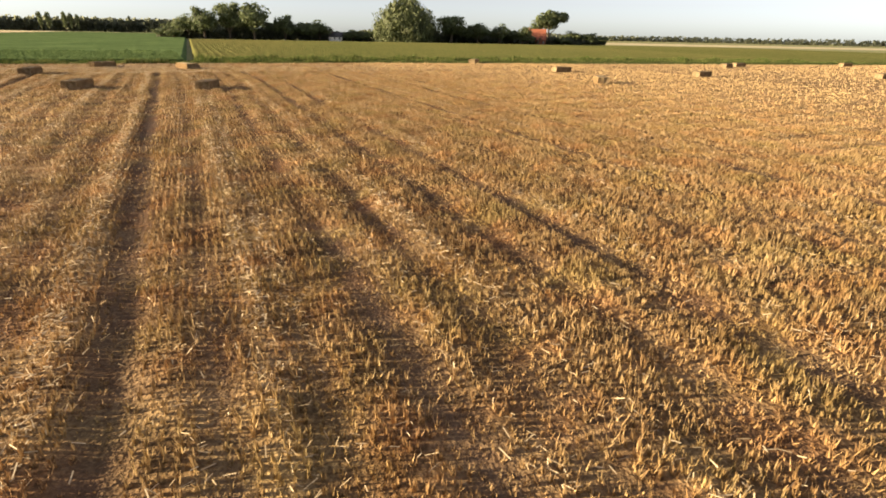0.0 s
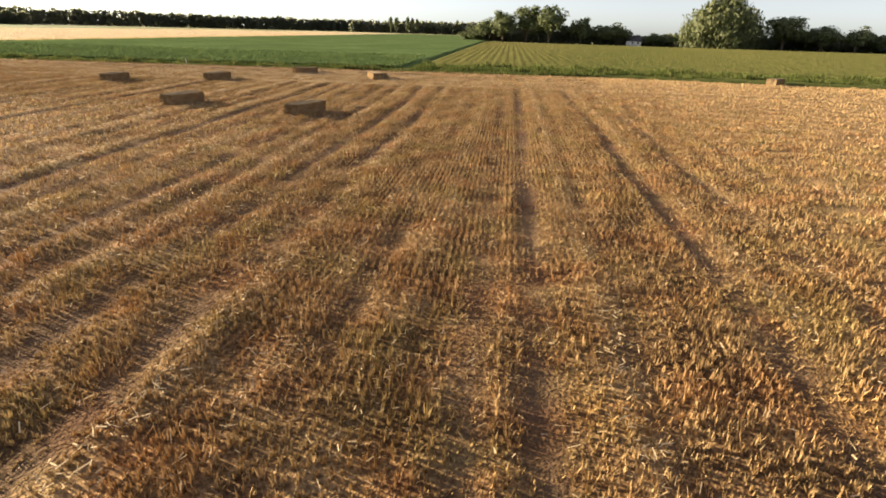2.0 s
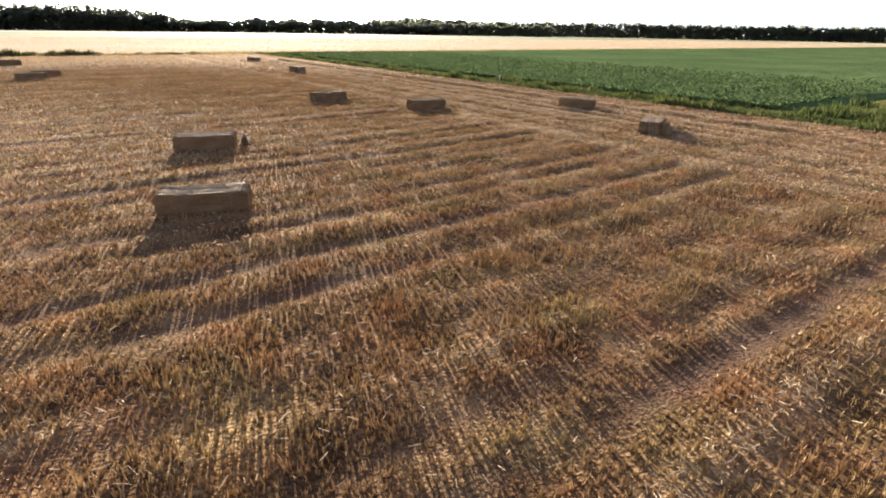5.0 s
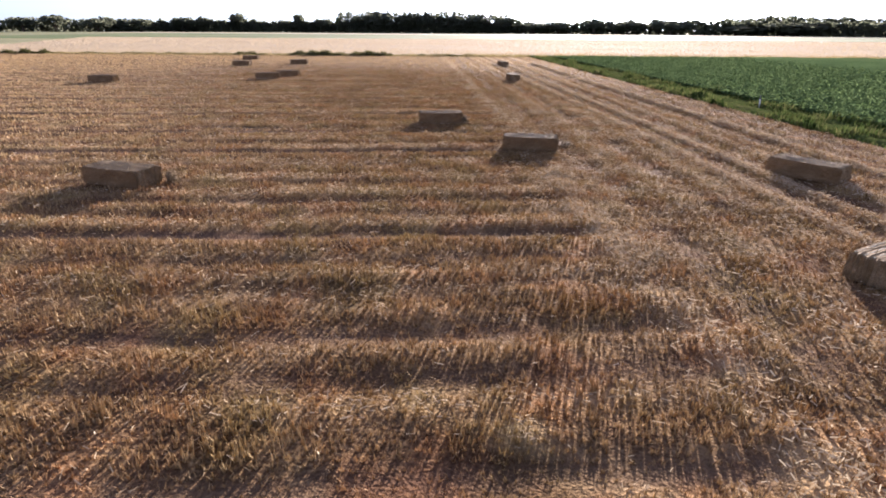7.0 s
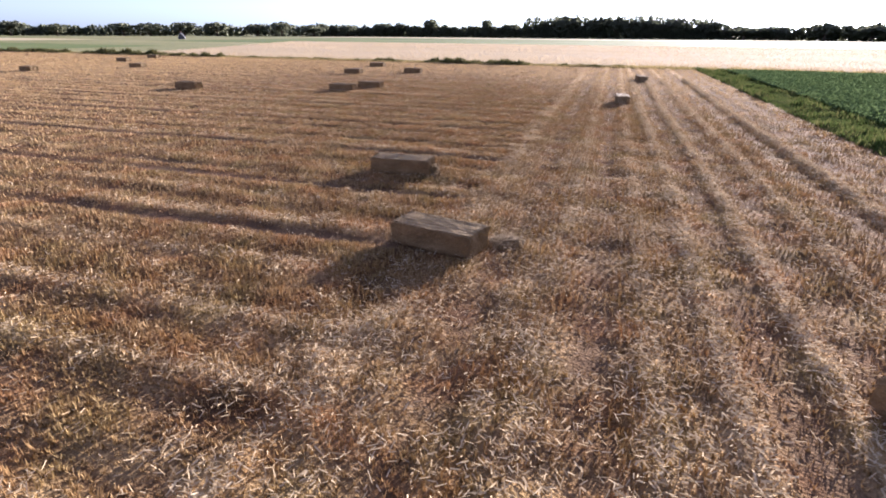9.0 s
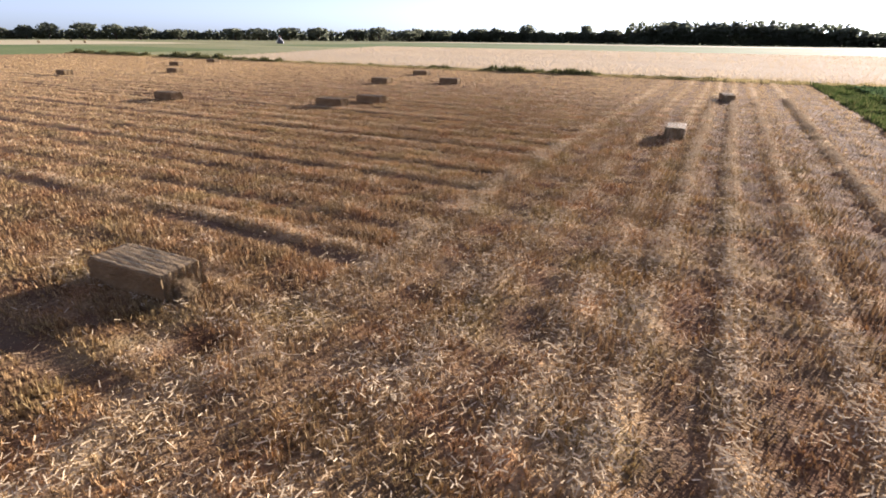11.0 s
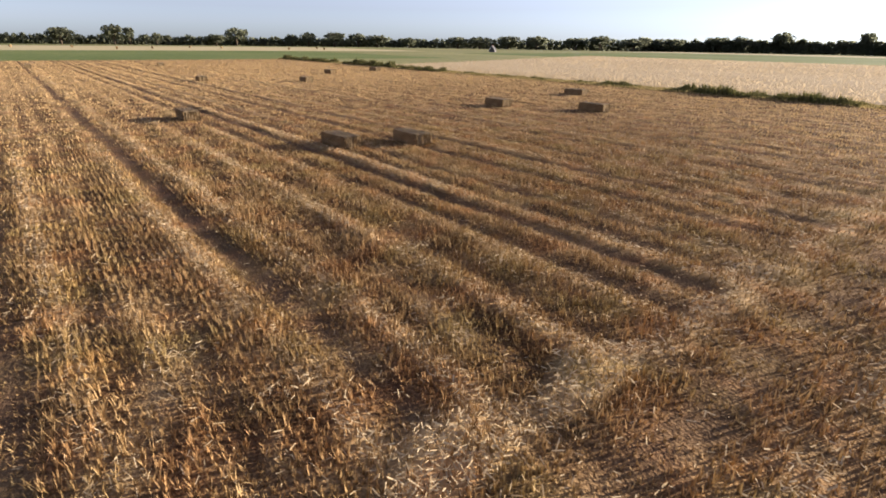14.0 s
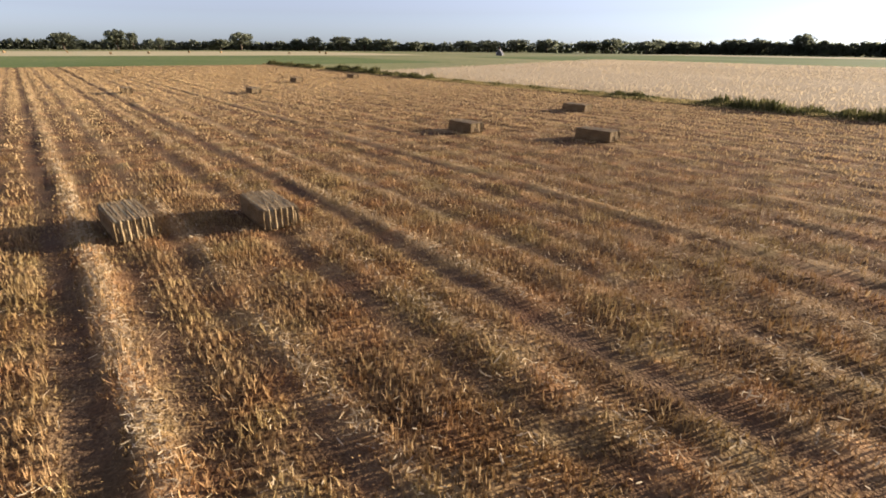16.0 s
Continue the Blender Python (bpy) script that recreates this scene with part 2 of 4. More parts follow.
def lines(known, lo, hi, gap, seed):
    """The known lines, and others at loose gaps where none are known."""
    r = np.random.default_rng(seed)
    out, at = list(known), lo
    while at < hi:
        at += r.uniform(*gap)
        if all(abs(at - k) > gap[0] * 0.8 for k in known):
            out.append(at)
    return np.array(sorted(out))


# wheel tracks and straw lines across the rows: place and strength
KNOWN_TRACKS = {-75.3: 0.7, -67.0: 1.0, -64.3: 0.8, -58.35: 1.0, -56.65: 0.8, -49.4: 1.0, -47.0: 0.4, -41.2: 0.9, -38.65: 0.7, -32.6: 1.0, -30.0: 0.4, -25.6: 0.9, -20.25: 1.0,
                -17.6: 0.45, -12.0: 0.5, -8.7: 1.0, -6.7: 0.5, -3.0: 0.65, -1.45: 0.55, 0.85: 0.75, 2.9: 0.75, 5.9: 0.3, 8.45: 0.5, 9.62: 0.9, 14.1: 0.85, 16.55: 0.6}
KNOWN_STRAWS = {-75.9: 1.0, -70.0: 0.9, -67.65: 1.0, -61.8: 0.9, -59.15: 1.1, -53.4: 0.8, -50.6: 1.1, -45.0: 0.6, -42.0: 1.1, -33.4: 1.0, -28.2: 0.5, -23.4: 0.5, -21.1: 0.9,
                -15.1: 0.8, -13.0: 0.7, -9.6: 0.8, -5.55: 0.9, -4.7: 0.6, -0.75: 0.6, 3.6: 0.4, 11.0: 0.5, 14.9: 0.4}
TRACKS = lines(tuple(KNOWN_TRACKS), WEST_U, 230, (1.5, 2.5), 3)
STRAWS = lines(tuple(KNOWN_STRAWS), WEST_U, 230, (1.7, 2.9), 4)
HEAD_TRACKS, HEAD_STRAWS = np.array((64.6, 67.4, 71.0, 72.75, 75.9, 78.2, 79.8)), np.array((62.9, 66.3, 68.6, 70.0, 71.85, 74.0, 77.0))


def comb(u, at, width, amount=None):
    """A bell over each line; amount: how strong each one is."""
    k = np.clip(np.searchsorted(at, u), 1, len(at) - 1)
    k = np.where(np.abs(u - at[k - 1]) < np.abs(u - at[k]), k - 1, k)
    out = np.exp(-np.abs((u - at[k]) / width) ** 3)
    return out if amount is None else out * amount[k]


TRACK_AMOUNT = np.array([KNOWN_TRACKS.get(float(k), 0.3 + 0.35 * (math.sin(k * 5.1) > 0) * (k < -15)) for k in TRACKS])
STRAW_AMOUNT = np.array([KNOWN_STRAWS.get(float(k), 0.25 + 0.4 * (math.sin(k * 3.7) > 0) * (k < -15)) for k in STRAWS])
HEAD_STRAW_AMOUNT = np.array((1.0, 0.8, 1.0, 1.3, 1.3, 1.3, 2.2))


def row_bend(u, p):
    """How far the rows stray from straight lines, west of the middle and towards the headland."""
    k = np.interp(u, (-30, -7, -4), (0.035, 0.03, 0.0))
    return k * (p - 45) + np.interp(u, (-8, -6, 5, 9), (0, 1, 1, 0)) * 0.05 * np.clip(p - 48, 0, 14)


def field_state(x, y):
    """Height, straw and track of the stubble sheet at places in the plan."""
    u, p = x * ACROSS[0] + y * ACROSS[1], x * ROW[0] + y * ROW[1]
    s, v = x * EDGE[0] + y * EDGE[1], x * INTO[0] + y * INTO[1]
    wob = 0.09 * waves(u * 0.3, p, 11, 22.0) + row_bend(u, p)
    hw = 0.10 * waves(s, v * 0.3, 12, 22.0)
    head = np.clip((v - HEADLAND_V) / 0.8 + 0.5 + 0.8 * waves(s, v, 13, 5.0), 0, 1)
    patchy = np.clip(0.75 + 0.5 * waves(u * 2, p * 0.5, 14, 9.0), 0.15, 1.3)
    track = (1 - head) * comb(u + wob, TRACKS, 0.40, TRACK_AMOUNT) + head * comb(v + hw, HEAD_TRACKS, 0.55)
    track = track * np.clip(0.9 + 0.25 * waves(x, y, 19, 1.1) + 0.35 * waves(u * 2, p * 0.4, 20, 7.0), 0.2, 1.2)
    straw = ((1 - head) * comb(u + wob, STRAWS, 0.30, STRAW_AMOUNT) + head * comb(v + hw, HEAD_STRAWS, 0.34, HEAD_STRAW_AMOUNT)) * patchy
    east = np.clip((u - 18.5) / 2.0, 0, 1)
    crossing = comb(v * 0.9 + 0.5 * hw, STRAWS + 60, 0.35)
    track = track * (1 - east) + east * 0.5 * crossing
    straw = straw * (1 - east) + east * 0.3 * comb(v + hw, STRAWS + 61.1, 0.5) * patchy
    straw = np.maximum(straw, head * np.interp(v, (62, 64, 70.2, 70.7, 71.4, 74, 74.6), (0.3, 0.45, 0.5, 0.05, 0.2, 0.3, 0.05)) * np.interp(s, (-44, -34), (0.2, 1.0)) * np.clip(patchy + 0.5 * waves(s * 0.4, v * 2, 18, 2.0), 0, 1.2))
    straw = straw * (1 - 0.9 * np.clip(track, 0, 1))
    track = track * (1 - 0.45 * head)
    straw = np.maximum(straw, 1.2 * np.exp(-((v - HEADLAND_V + 0.5 * waves(s, v, 15, 7.0)) / 0.5) ** 2) * patchy)
    littered = np.clip(1.1 * waves(x, y, 26, 2.6) + 0.5 * waves(x, y, 27, 0.9) - 0.6, 0, 0.7) * np.clip((v - 46) / 12, 0.0, 1) * (1 - east) * (1 - 0.65 * head)
    straw = np.maximum(straw, littered * np.clip(1 - track, 0, 1))
    # pale straw taken out where a bale's shadow falls, to darken it
    straw = straw * (1 - 0.97 * np.exp(-(((x + 34.3) ** 2 + (y - 54.4) ** 2) / 5.0) ** 2))
    swell = 0.022 * waves(u * 1.4, p * 0.12, 16, 3.0)
    z = 0.04 + swell - 0.05 * track + 0.06 * straw + 0.02 * waves(x, y, 17, 1.3)
    return z, np.clip(straw, 0, 1), np.clip(track * (0.7 + 0.4 * patchy), 0, 1)


def to_xy(u, p):
    return u * ACROSS[0] + p * ROW[0], u * ACROSS[1] + p * ROW[1]


def row_end(u):
    """Where a row meets the green field's edge."""
    p = np.full_like(u, 80.0)
    for _ in range(4):
        x, y = to_xy(u, p)
        p = p + edge_v(x * EDGE[0] + y * EDGE[1]) - (x * INTO[0] + y * INTO[1])
    return p


# ---- ground ----
def build_ground():
    n = 40
    t = np.linspace(-1, 1, n)
    xs = np.sign(t) * np.abs(t) ** 2.2 * 4200
    X, Y = np.meshgrid(xs, xs)
    Z = np.full_like(X, -0.25)
    i = np.arange(n * n).reshape(n, n)
    f = np.stack([i[:-1, :-1], i[:-1, 1:], i[1:, 1:], i[1:, :-1]], -1).reshape(-1, 4)
    tagged(new("ground", raw_mesh("ground", np.stack([X, Y, Z], -1).reshape(-1, 3), f, M_MEADOW)), "flat green and straw-coloured farmland to the horizon", "ground", kind="structure")


def sheet(name, us, ps, height, mat, attrs=False, smooth=True):
    """A sheet over a grid in the plan; us (n,), ps (n, m) along the rows."""
    U = np.repeat(us[:, None], ps.shape[1], 1)
    x, y = to_xy(U, ps)
    if attrs:
        z, straw, track = field_state(x, y)
        # sheet brightened by extra straw tint, east of the rows and to the south
        straw = np.maximum(straw, 0.55 * np.clip((U - 17) / 4, 0, 1) * (1 - 0.6 * track))
        straw = np.maximum(straw, 0.35 * np.clip((5 - ps) / 25, 0, 1) * (1 - track))
    else:
        z = height(x, y)
    n, m = U.shape
    i = np.arange(n * m).reshape(n, m)
    f = np.stack([i[:-1, :-1], i[1:, :-1], i[1:, 1:], i[:-1, 1:]], -1).reshape(-1, 4)
    me = raw_mesh(name, np.stack([x, y, z], -1).reshape(-1, 3), f, mat, smooth)
    if attrs:
        for key, val in (("straw", straw), ("track", track)):
            a = me.attributes.new(key, "FLOAT", "POINT")
            a.data.foreach_set("value", val.astype(np.float32).ravel())
    return me


def build_stubble_sheet():
    us = np.concatenate([np.arange(WEST_U, 45, 0.3), np.arange(45, 240, 1.0)])
    end = row_end(us)
    far = np.linspace(0, 1, 150)
    near = np.linspace(0, 1, 85)[1:]
    brk = end - 21.0
    ps = np.concatenate([SOUTH_P + (brk - SOUTH_P)[:, None] * far, brk[:, None] + (end - brk)[:, None] * near], 1)
    ob = new("stubble_field", sheet("stubble_field", us, ps, None, M_GROUND, attrs=True))
    tagged(ob, "harvested golden grain field with wheel tracks and straw lines", "field", kind="structure")


# the stretch of field that lies open to close view
WAY = np.array(((15, 14), (11, 3), (5, -4), (-4, -6), (1, 3), (5, 12), (5, 24), (2, 35), (-2, 45), (-8, 52), (-18, 57), (-30, 57), (-43, 53), (-55, 47), (-64, 38), (-70, 28), (-74, 20)), float)


def way_points():
    out = []
    for a, b in zip(WAY[:-1], WAY[1:]):
        k = max(2, int(np.hypot(*(b - a)) / 1.5))
        out.append(a + (b - a) * np.linspace(0, 1, k, endpoint=False)[:, None])
    return np.concatenate(out).astype(np.float32)


def way_distance(x, y):
    w = way_points()
    d = np.full(len(x), 1e9, np.float32)
    for a in w:
        np.minimum(d, (x - a[0]) ** 2 + (y - a[1]) ** 2, out=d)
    return np.sqrt(d)


def scatter(n):
    """Places round the way, thinner with the distance from it."""
    w = way_points()
    k = rng.integers(0, len(w), n)
    r = np.abs(rng.normal(0, 1, n)) * 13 + rng.uniform(0, 6, n)
    th = rng.uniform(0, 2 * np.pi, n)
    x, y = w[k, 0] + r * np.cos(th), w[k, 1] + r * np.sin(th)
    v, s = x * INTO[0] + y * INTO[1], x * EDGE[0] + y * EDGE[1]
    ok = v < edge_v(s) - 0.5
    return x[ok], y[ok]


def blades(name, x, y, z, height, width, lean, mat):
    """Single stalks as slim upright slivers."""
    n = len(x)
    th, ln = rng.uniform(0, 2 * np.pi, n), rng.uniform(0, 2 * np.pi, n)
    dx, dy = np.cos(th) * width / 2, np.sin(th) * width / 2
    v = np.empty((n, 3, 3), np.float32)
    v[:, 0] = np.stack([x - dx, y - dy, z], -1)
    v[:, 1] = np.stack([x + dx, y + dy, z], -1)
    v[:, 2] = np.stack([x + np.cos(ln) * lean * height, y + np.sin(ln) * lean * height, z + height], -1)
    return raw_mesh(name, v.reshape(-1, 3), np.arange(n * 3).reshape(n, 3), mat)


def tufted(x, y, gap, pitch):
    """Moves places to the tufts of the drilled rows, which turn with the headland."""
    u, p = x * ACROSS[0] + y * ACROSS[1], x * ROW[0] + y * ROW[1]
    s, v = x * EDGE[0] + y * EDGE[1], x * INTO[0] + y * INTO[1]
    n = len(x)
    head = v > HEADLAND_V
    a, b = np.where(head, v, u), np.where(head, s, p)
    ia = np.round(a / gap)
    ib = np.round(b / pitch + 0.37 * ia)
    h = np.sin(ia * 12.9898 + ib * 78.233) * 43758.5453
    h = h - np.floor(h)
    h2 = np.modf(h * 917.13)[0]
    a = ia * gap + (h - 0.5) * gap * 0.45 + rng.normal(0, 0.02, n)
    b = (ib - 0.37 * ia) * pitch + (h2 - 0.5) * pitch * 0.7 + rng.normal(0, 0.024, n)
    return np.where(head, b * EDGE[0] + a * INTO[0], a * ACROSS[0] + b * ROW[0]), np.where(head, b * EDGE[1] + a * INTO[1], a * ACROSS[1] + b * ROW[1]), h, h2


def build_stubble():
    x, y = scatter(1450000)
    x, y, h1, h2 = tufted(x, y, 0.17, 0.13)
    z, straw, track = field_state(x, y)
    n = len(x)
    head = x * INTO[0] + y * INTO[1] > HEADLAND_V
    keep = (rng.uniform(0, 1, n) > 0.5 * track + 0.35 * straw) & (h2 > 0.08)
    x, y, z, track, h1 = (q[keep] for q in (x, y, z, track, h1))
    n = len(x)
    d = way_distance(x.astype(np.float32), y.astype(np.float32))
    tuft = (0.7 + 0.6 * h1) * (0.95 + 0.3 * waves(x, y, 21, 2.5)) * np.interp(x * ACROSS[0] + y * ACROSS[1], (-45, -15), (1.0, 0.8))
    h = np.clip(rng.normal(0.205, 0.03, n) * tuft * (1 - 0.75 * track), 0.025, 0.34)
    w = (0.030 + 0.0010 * np.clip(d, 0, 40)) * rng.uniform(0.7, 1.3, n)
    lean = np.abs(rng.normal(0, 0.27, n)) + 0.6 * track
    tagged(new("stubble", blades("stubble", x, y, z - 0.02, h, w, lean, M_STUBBLE)), "rows of short golden cut grain stalks", "stubble", kind="stuff")
    # the rest of the field, out to its edges, in wider tufts
    m = 400000
    u = np.where(rng.uniform(0, 1, m) < 0.72, rng.uniform(WEST_U + 0.5, 60, m), rng.uniform(60, 235, m))
    p = SOUTH_P + (row_end(u) - 0.6 - SOUTH_P) * rng.uniform(0, 1, m) ** 0.7
    x, y = to_xy(u, p)
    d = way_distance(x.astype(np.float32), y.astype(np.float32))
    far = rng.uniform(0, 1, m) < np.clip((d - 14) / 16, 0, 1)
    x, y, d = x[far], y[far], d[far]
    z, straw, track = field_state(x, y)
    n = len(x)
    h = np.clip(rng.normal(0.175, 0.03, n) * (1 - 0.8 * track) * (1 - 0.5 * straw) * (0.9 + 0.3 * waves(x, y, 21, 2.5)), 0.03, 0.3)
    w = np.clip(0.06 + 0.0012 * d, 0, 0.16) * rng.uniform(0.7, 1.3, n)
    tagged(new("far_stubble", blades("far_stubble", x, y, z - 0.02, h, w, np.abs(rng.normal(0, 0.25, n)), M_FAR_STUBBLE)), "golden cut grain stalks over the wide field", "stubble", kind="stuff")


def strips(name, x, y, z, length, width, tilt, mat):
    """Loose straws, lying every way."""
    n = len(x)
    th = rng.uniform(0, 2 * np.pi, n)
    ax, ay = np.cos(th) * length / 2, np.sin(th) * length / 2
    bx, by = -np.sin(th) * width / 2, np.cos(th) * width / 2
    up = tilt * length / 2
    roll = rng.uniform(-1.2, 1.2, n)
    bx, by, bz = bx * np.cos(roll), by * np.cos(roll), np.sin(roll) * width / 2
    v = np.empty((n, 4, 3), np.float32)
    for k, (i, j) in enumerate(((-1, -1), (1, -1), (1, 1), (-1, 1))):
        v[:, k] = np.stack([x + i * ax + j * bx, y + i * ay + j * by, z + i * up + j * bz], -1)
    return raw_mesh(name, v.reshape(-1, 3), np.arange(n * 4).reshape(n, 4), mat)


def build_loose_straw():
    x, y = scatter(1350000)
    z, straw, track = field_state(x, y)
    head = (x * INTO[0] + y * INTO[1] > HEADLAND_V - 1.5 + waves(x, y, 24, 6.0)) * np.interp(x * EDGE[0] + y * EDGE[1], (-42, -27), (0.25, 1.0))
    keep = rng.uniform(0, 1, len(x)) < (0.025 + 0.15 * head * np.clip(0.6 + 0.7 * waves(x, y, 25, 3.0), 0.1, 1.2) + 0.95 * straw ** 1.2) * (1 - 0.7 * np.clip(track, 0, 1)) * np.interp(x * ACROSS[0] + y * ACROSS[1], (-12, -5), (1.0, 0.55))
    x, y, z, head = x[keep], y[keep], z[keep], head[keep]
    # the bright straw lines that run along the headland
    for v0, spread, m in ((77.0, 0.16, 15000), (70.05, 0.22, 9000), (71.85, 0.2, 8000), (74.0, 0.2, 5000)):
        s, v = rng.uniform(-88, 2, m), rng.normal(v0, spread, m)
        v = v - 0.10 * waves(s, v * 0.3, 12, 22.0)
        lx, ly = s * EDGE[0] + v * INTO[0], s * EDGE[1] + v * INTO[1]
        ok = rng.uniform(0, 1, m) < np.clip(0.75 + 0.6 * waves(lx, ly, 28, 4.0), 0.1, 1)
        lx, ly = lx[ok], ly[ok]
        x, y, z = np.concatenate([x, lx]), np.concatenate([y, ly]), np.concatenate([z, field_state(lx, ly)[0]])
        head = np.concatenate([head, np.ones(len(lx))])
    n = len(x)
    d = way_distance(x.astype(np.float32), y.astype(np.float32))
    me = strips("loose_straw", x, y, z + rng.uniform(0.03, 0.16, n), rng.uniform(0.06, 0.19, n), (0.011 + 0.004 * head + 0.0008 * np.clip(d, 0, 40)) * rng.uniform(0.7, 1.4, n), rng.normal(0, 0.3, n), M_STRAW)
    tagged(new("loose_straw", me), "pale loose straw left lying on the stubble", "straw", kind="stuff")


# ---- neighbouring fields ----
def grid_sheet(name, corner, along, across, na, nb, height, mat, label, category="field", gentle=False):
    """A sheet from a corner over two edge vectors, with its rim turned down to the ground."""
    c, a, b = np.array(corner, float), np.array(along, float), np.array(across, float)
    sa, tb = np.linspace(0, 1, na), np.linspace(0, 1, nb)
    S, T = np.meshgrid(sa, tb, indexing="ij")
    x, y = c[0] + a[0] * S + b[0] * T, c[1] + a[1] * S + b[1] * T
    z = height(x, y)
    rim = (S == 0) | (S == 1) | (T == 0) | (T == 1)
    z = np.where(rim, -0.26, z)
    if gentle:
        z = np.where(rim, -0.02, z * np.clip(T * nb / 3.0, 0, 1))
    i = np.arange(na * nb).reshape(na, nb)
    f = np.stack([i[:-1, :-1], i[1:, :-1], i[1:, 1:], i[:-1, 1:]], -1).reshape(-1, 4)
    ob = new(name, raw_mesh(name, np.stack([x, y, z], -1).reshape(-1, 3), f, mat, True))
    return tagged(ob, label, category, kind="structure")


def plan(s, v):
    return s * EDGE + v * INTO


def build_fields():
    east = plan(-2.5, 86.0)
    # green beet field: from its west corner along the edge, and away along the rows
    west = plan(-112, 86.0)
    grid_sheet("beet_field", west, east - west, ROW * 560, 230, 150,
               lambda x, y: 0.36 + 0.09 * waves(x, y, 31, 1.6) + 0.06 * waves(x, y, 32, 9.0), M_BEET, "dense green beet field with leafy rows")
    # ripening row crop east of it, drawn up in ridges along the rows
    c = plan(-1.0, 95.0)
    grid_sheet("row_crop_field", c, EDGE * 330 - INTO * 58, ROW * 216, 880, 40,
               lambda x, y: 0.30 + 0.035 * np.sin((x * ACROSS[0] + y * ACROSS[1]) * 2 * np.pi / 1.5) + 0.05 * waves(x, y, 33, 5.0), M_POTATO, "yellow-green ripening crop in straight ridged rows")
    grid_sheet("grass_strip", plan(-2.0, 85.8), EDGE * 330 - INTO * 56, INTO * 10.0, 220, 16,
               lambda x, y: 0.22 + 0.12 * waves(x, y, 37, 2.4), M_VERGE_SOIL, "strip of rough green grass before the row crop", "verge")
    # ripe wheat beyond the west edge
    cw = np.array(to_xy(WEST_U - 3.5, -62.0))
    across = -ACROSS * 155 + np.array((0, -72))
    grid_sheet("wheat_field", cw, ROW * 640, across, 120, 60,
               lambda x, y: 0.40 + 0.04 * waves(x, y, 34, 3.0) + 0.05 * waves(x, y, 35, 40.0), M_WHEAT, "pale ripe standing wheat field with a level top", gentle=True)
    r = np.random.default_rng(38)
    n = 120000
    a, b = r.uniform(0.002, 0.998, n), r.uniform(0.004, 0.99, n) ** 1.7
    x, y = cw[0] + ROW[0] * 640 * a + across[0] * b, cw[1] + ROW[1] * 640 * a + across[1] * b
    hgt = r.uniform(0.26, 0.36, n) + 0.04 * waves(x, y, 39, 12.0)
    me = blades("wheat_ears", x, y, np.full(n, 0.34), hgt, r.uniform(0.12, 0.26, n) * (0.7 + 1.3 * b), np.abs(r.normal(0, 0.5, n)), M_EARS)
    tagged(new("wheat_ears", me), "ripe buff wheat ears over the standing field", "crop", kind="stuff")
    for name, corner, along, across, h, mat, label in (
        ("meadow", to_xy(WEST_U - 157, -230), ROW * 850, -ACROSS * 275, -0.05, M_GRASS, "green strip of meadow before the far trees"),
        ("pale_field", to_xy(WEST_U - 434, -300), ROW * 1200, -ACROSS * 70, -0.08, M_PALE, "narrow pale cut field far off"),
        ("south_meadow", to_xy(-200, SOUTH_P - 6), ACROSS * 700, -ROW * 160, -0.04, M_GRASS, "green meadow beyond the stubble's end"),
        ("hay_field", to_xy(-300, SOUTH_P - 170), ACROSS * 900, -ROW * 200, -0.06, M_PALE, "pale mown hay field with scattered bales"),
        ("north_pale_field", (-420, 560), (700, 90), (-40, 90), -0.06, M_PALE, "pale strip of cut grain field far off"),
        ("east_pale_field", (190, 420), (700, -120), (60, 150), -0.06, M_PALE, "pale strip of cut grain field far off"),
    ):
        grid_sheet(name, corner, along, across, 24, 24, lambda x, y, h=h: h + 0.03 * waves(x, y, 36, 60.0), mat, label)


def verge(name, pts, width, density, height, label, seed, mat=None, uneven=0.6):
    """A strip of rough grass: a low turf bank and its blades."""
    r = np.random.default_rng(seed)
    pts = np.array(pts, float)
    seg = np.hypot(*(pts[1:] - pts[:-1]).T)
    n = int(seg.sum() * width * density)
    k = r.choice(len(seg), n, p=seg / seg.sum())
    t, o = r.uniform(0, 1, n), r.uniform(-0.5, 0.5, n) * width
    d = (pts[1:] - pts[:-1])[k] / seg[k][:, None]
    x = pts[k, 0] + d[:, 0] * seg[k] * t - d[:, 1] * o
    y = pts[k, 1] + d[:, 1] * seg[k] * t + d[:, 0] * o
    clump = np.clip(0.6 + uneven * waves(x, y, seed, 6.0), 0.35, 1.4)
    h = height * clump * r.uniform(0.5, 1.2, n)
    tagged(new(name, blades(name, x, y, np.zeros(n), h, 0.05 + 0.25 * h, np.abs(r.normal(0, 0.4, n)), mat or M_VERGE)), label, "grass", kind="stuff")


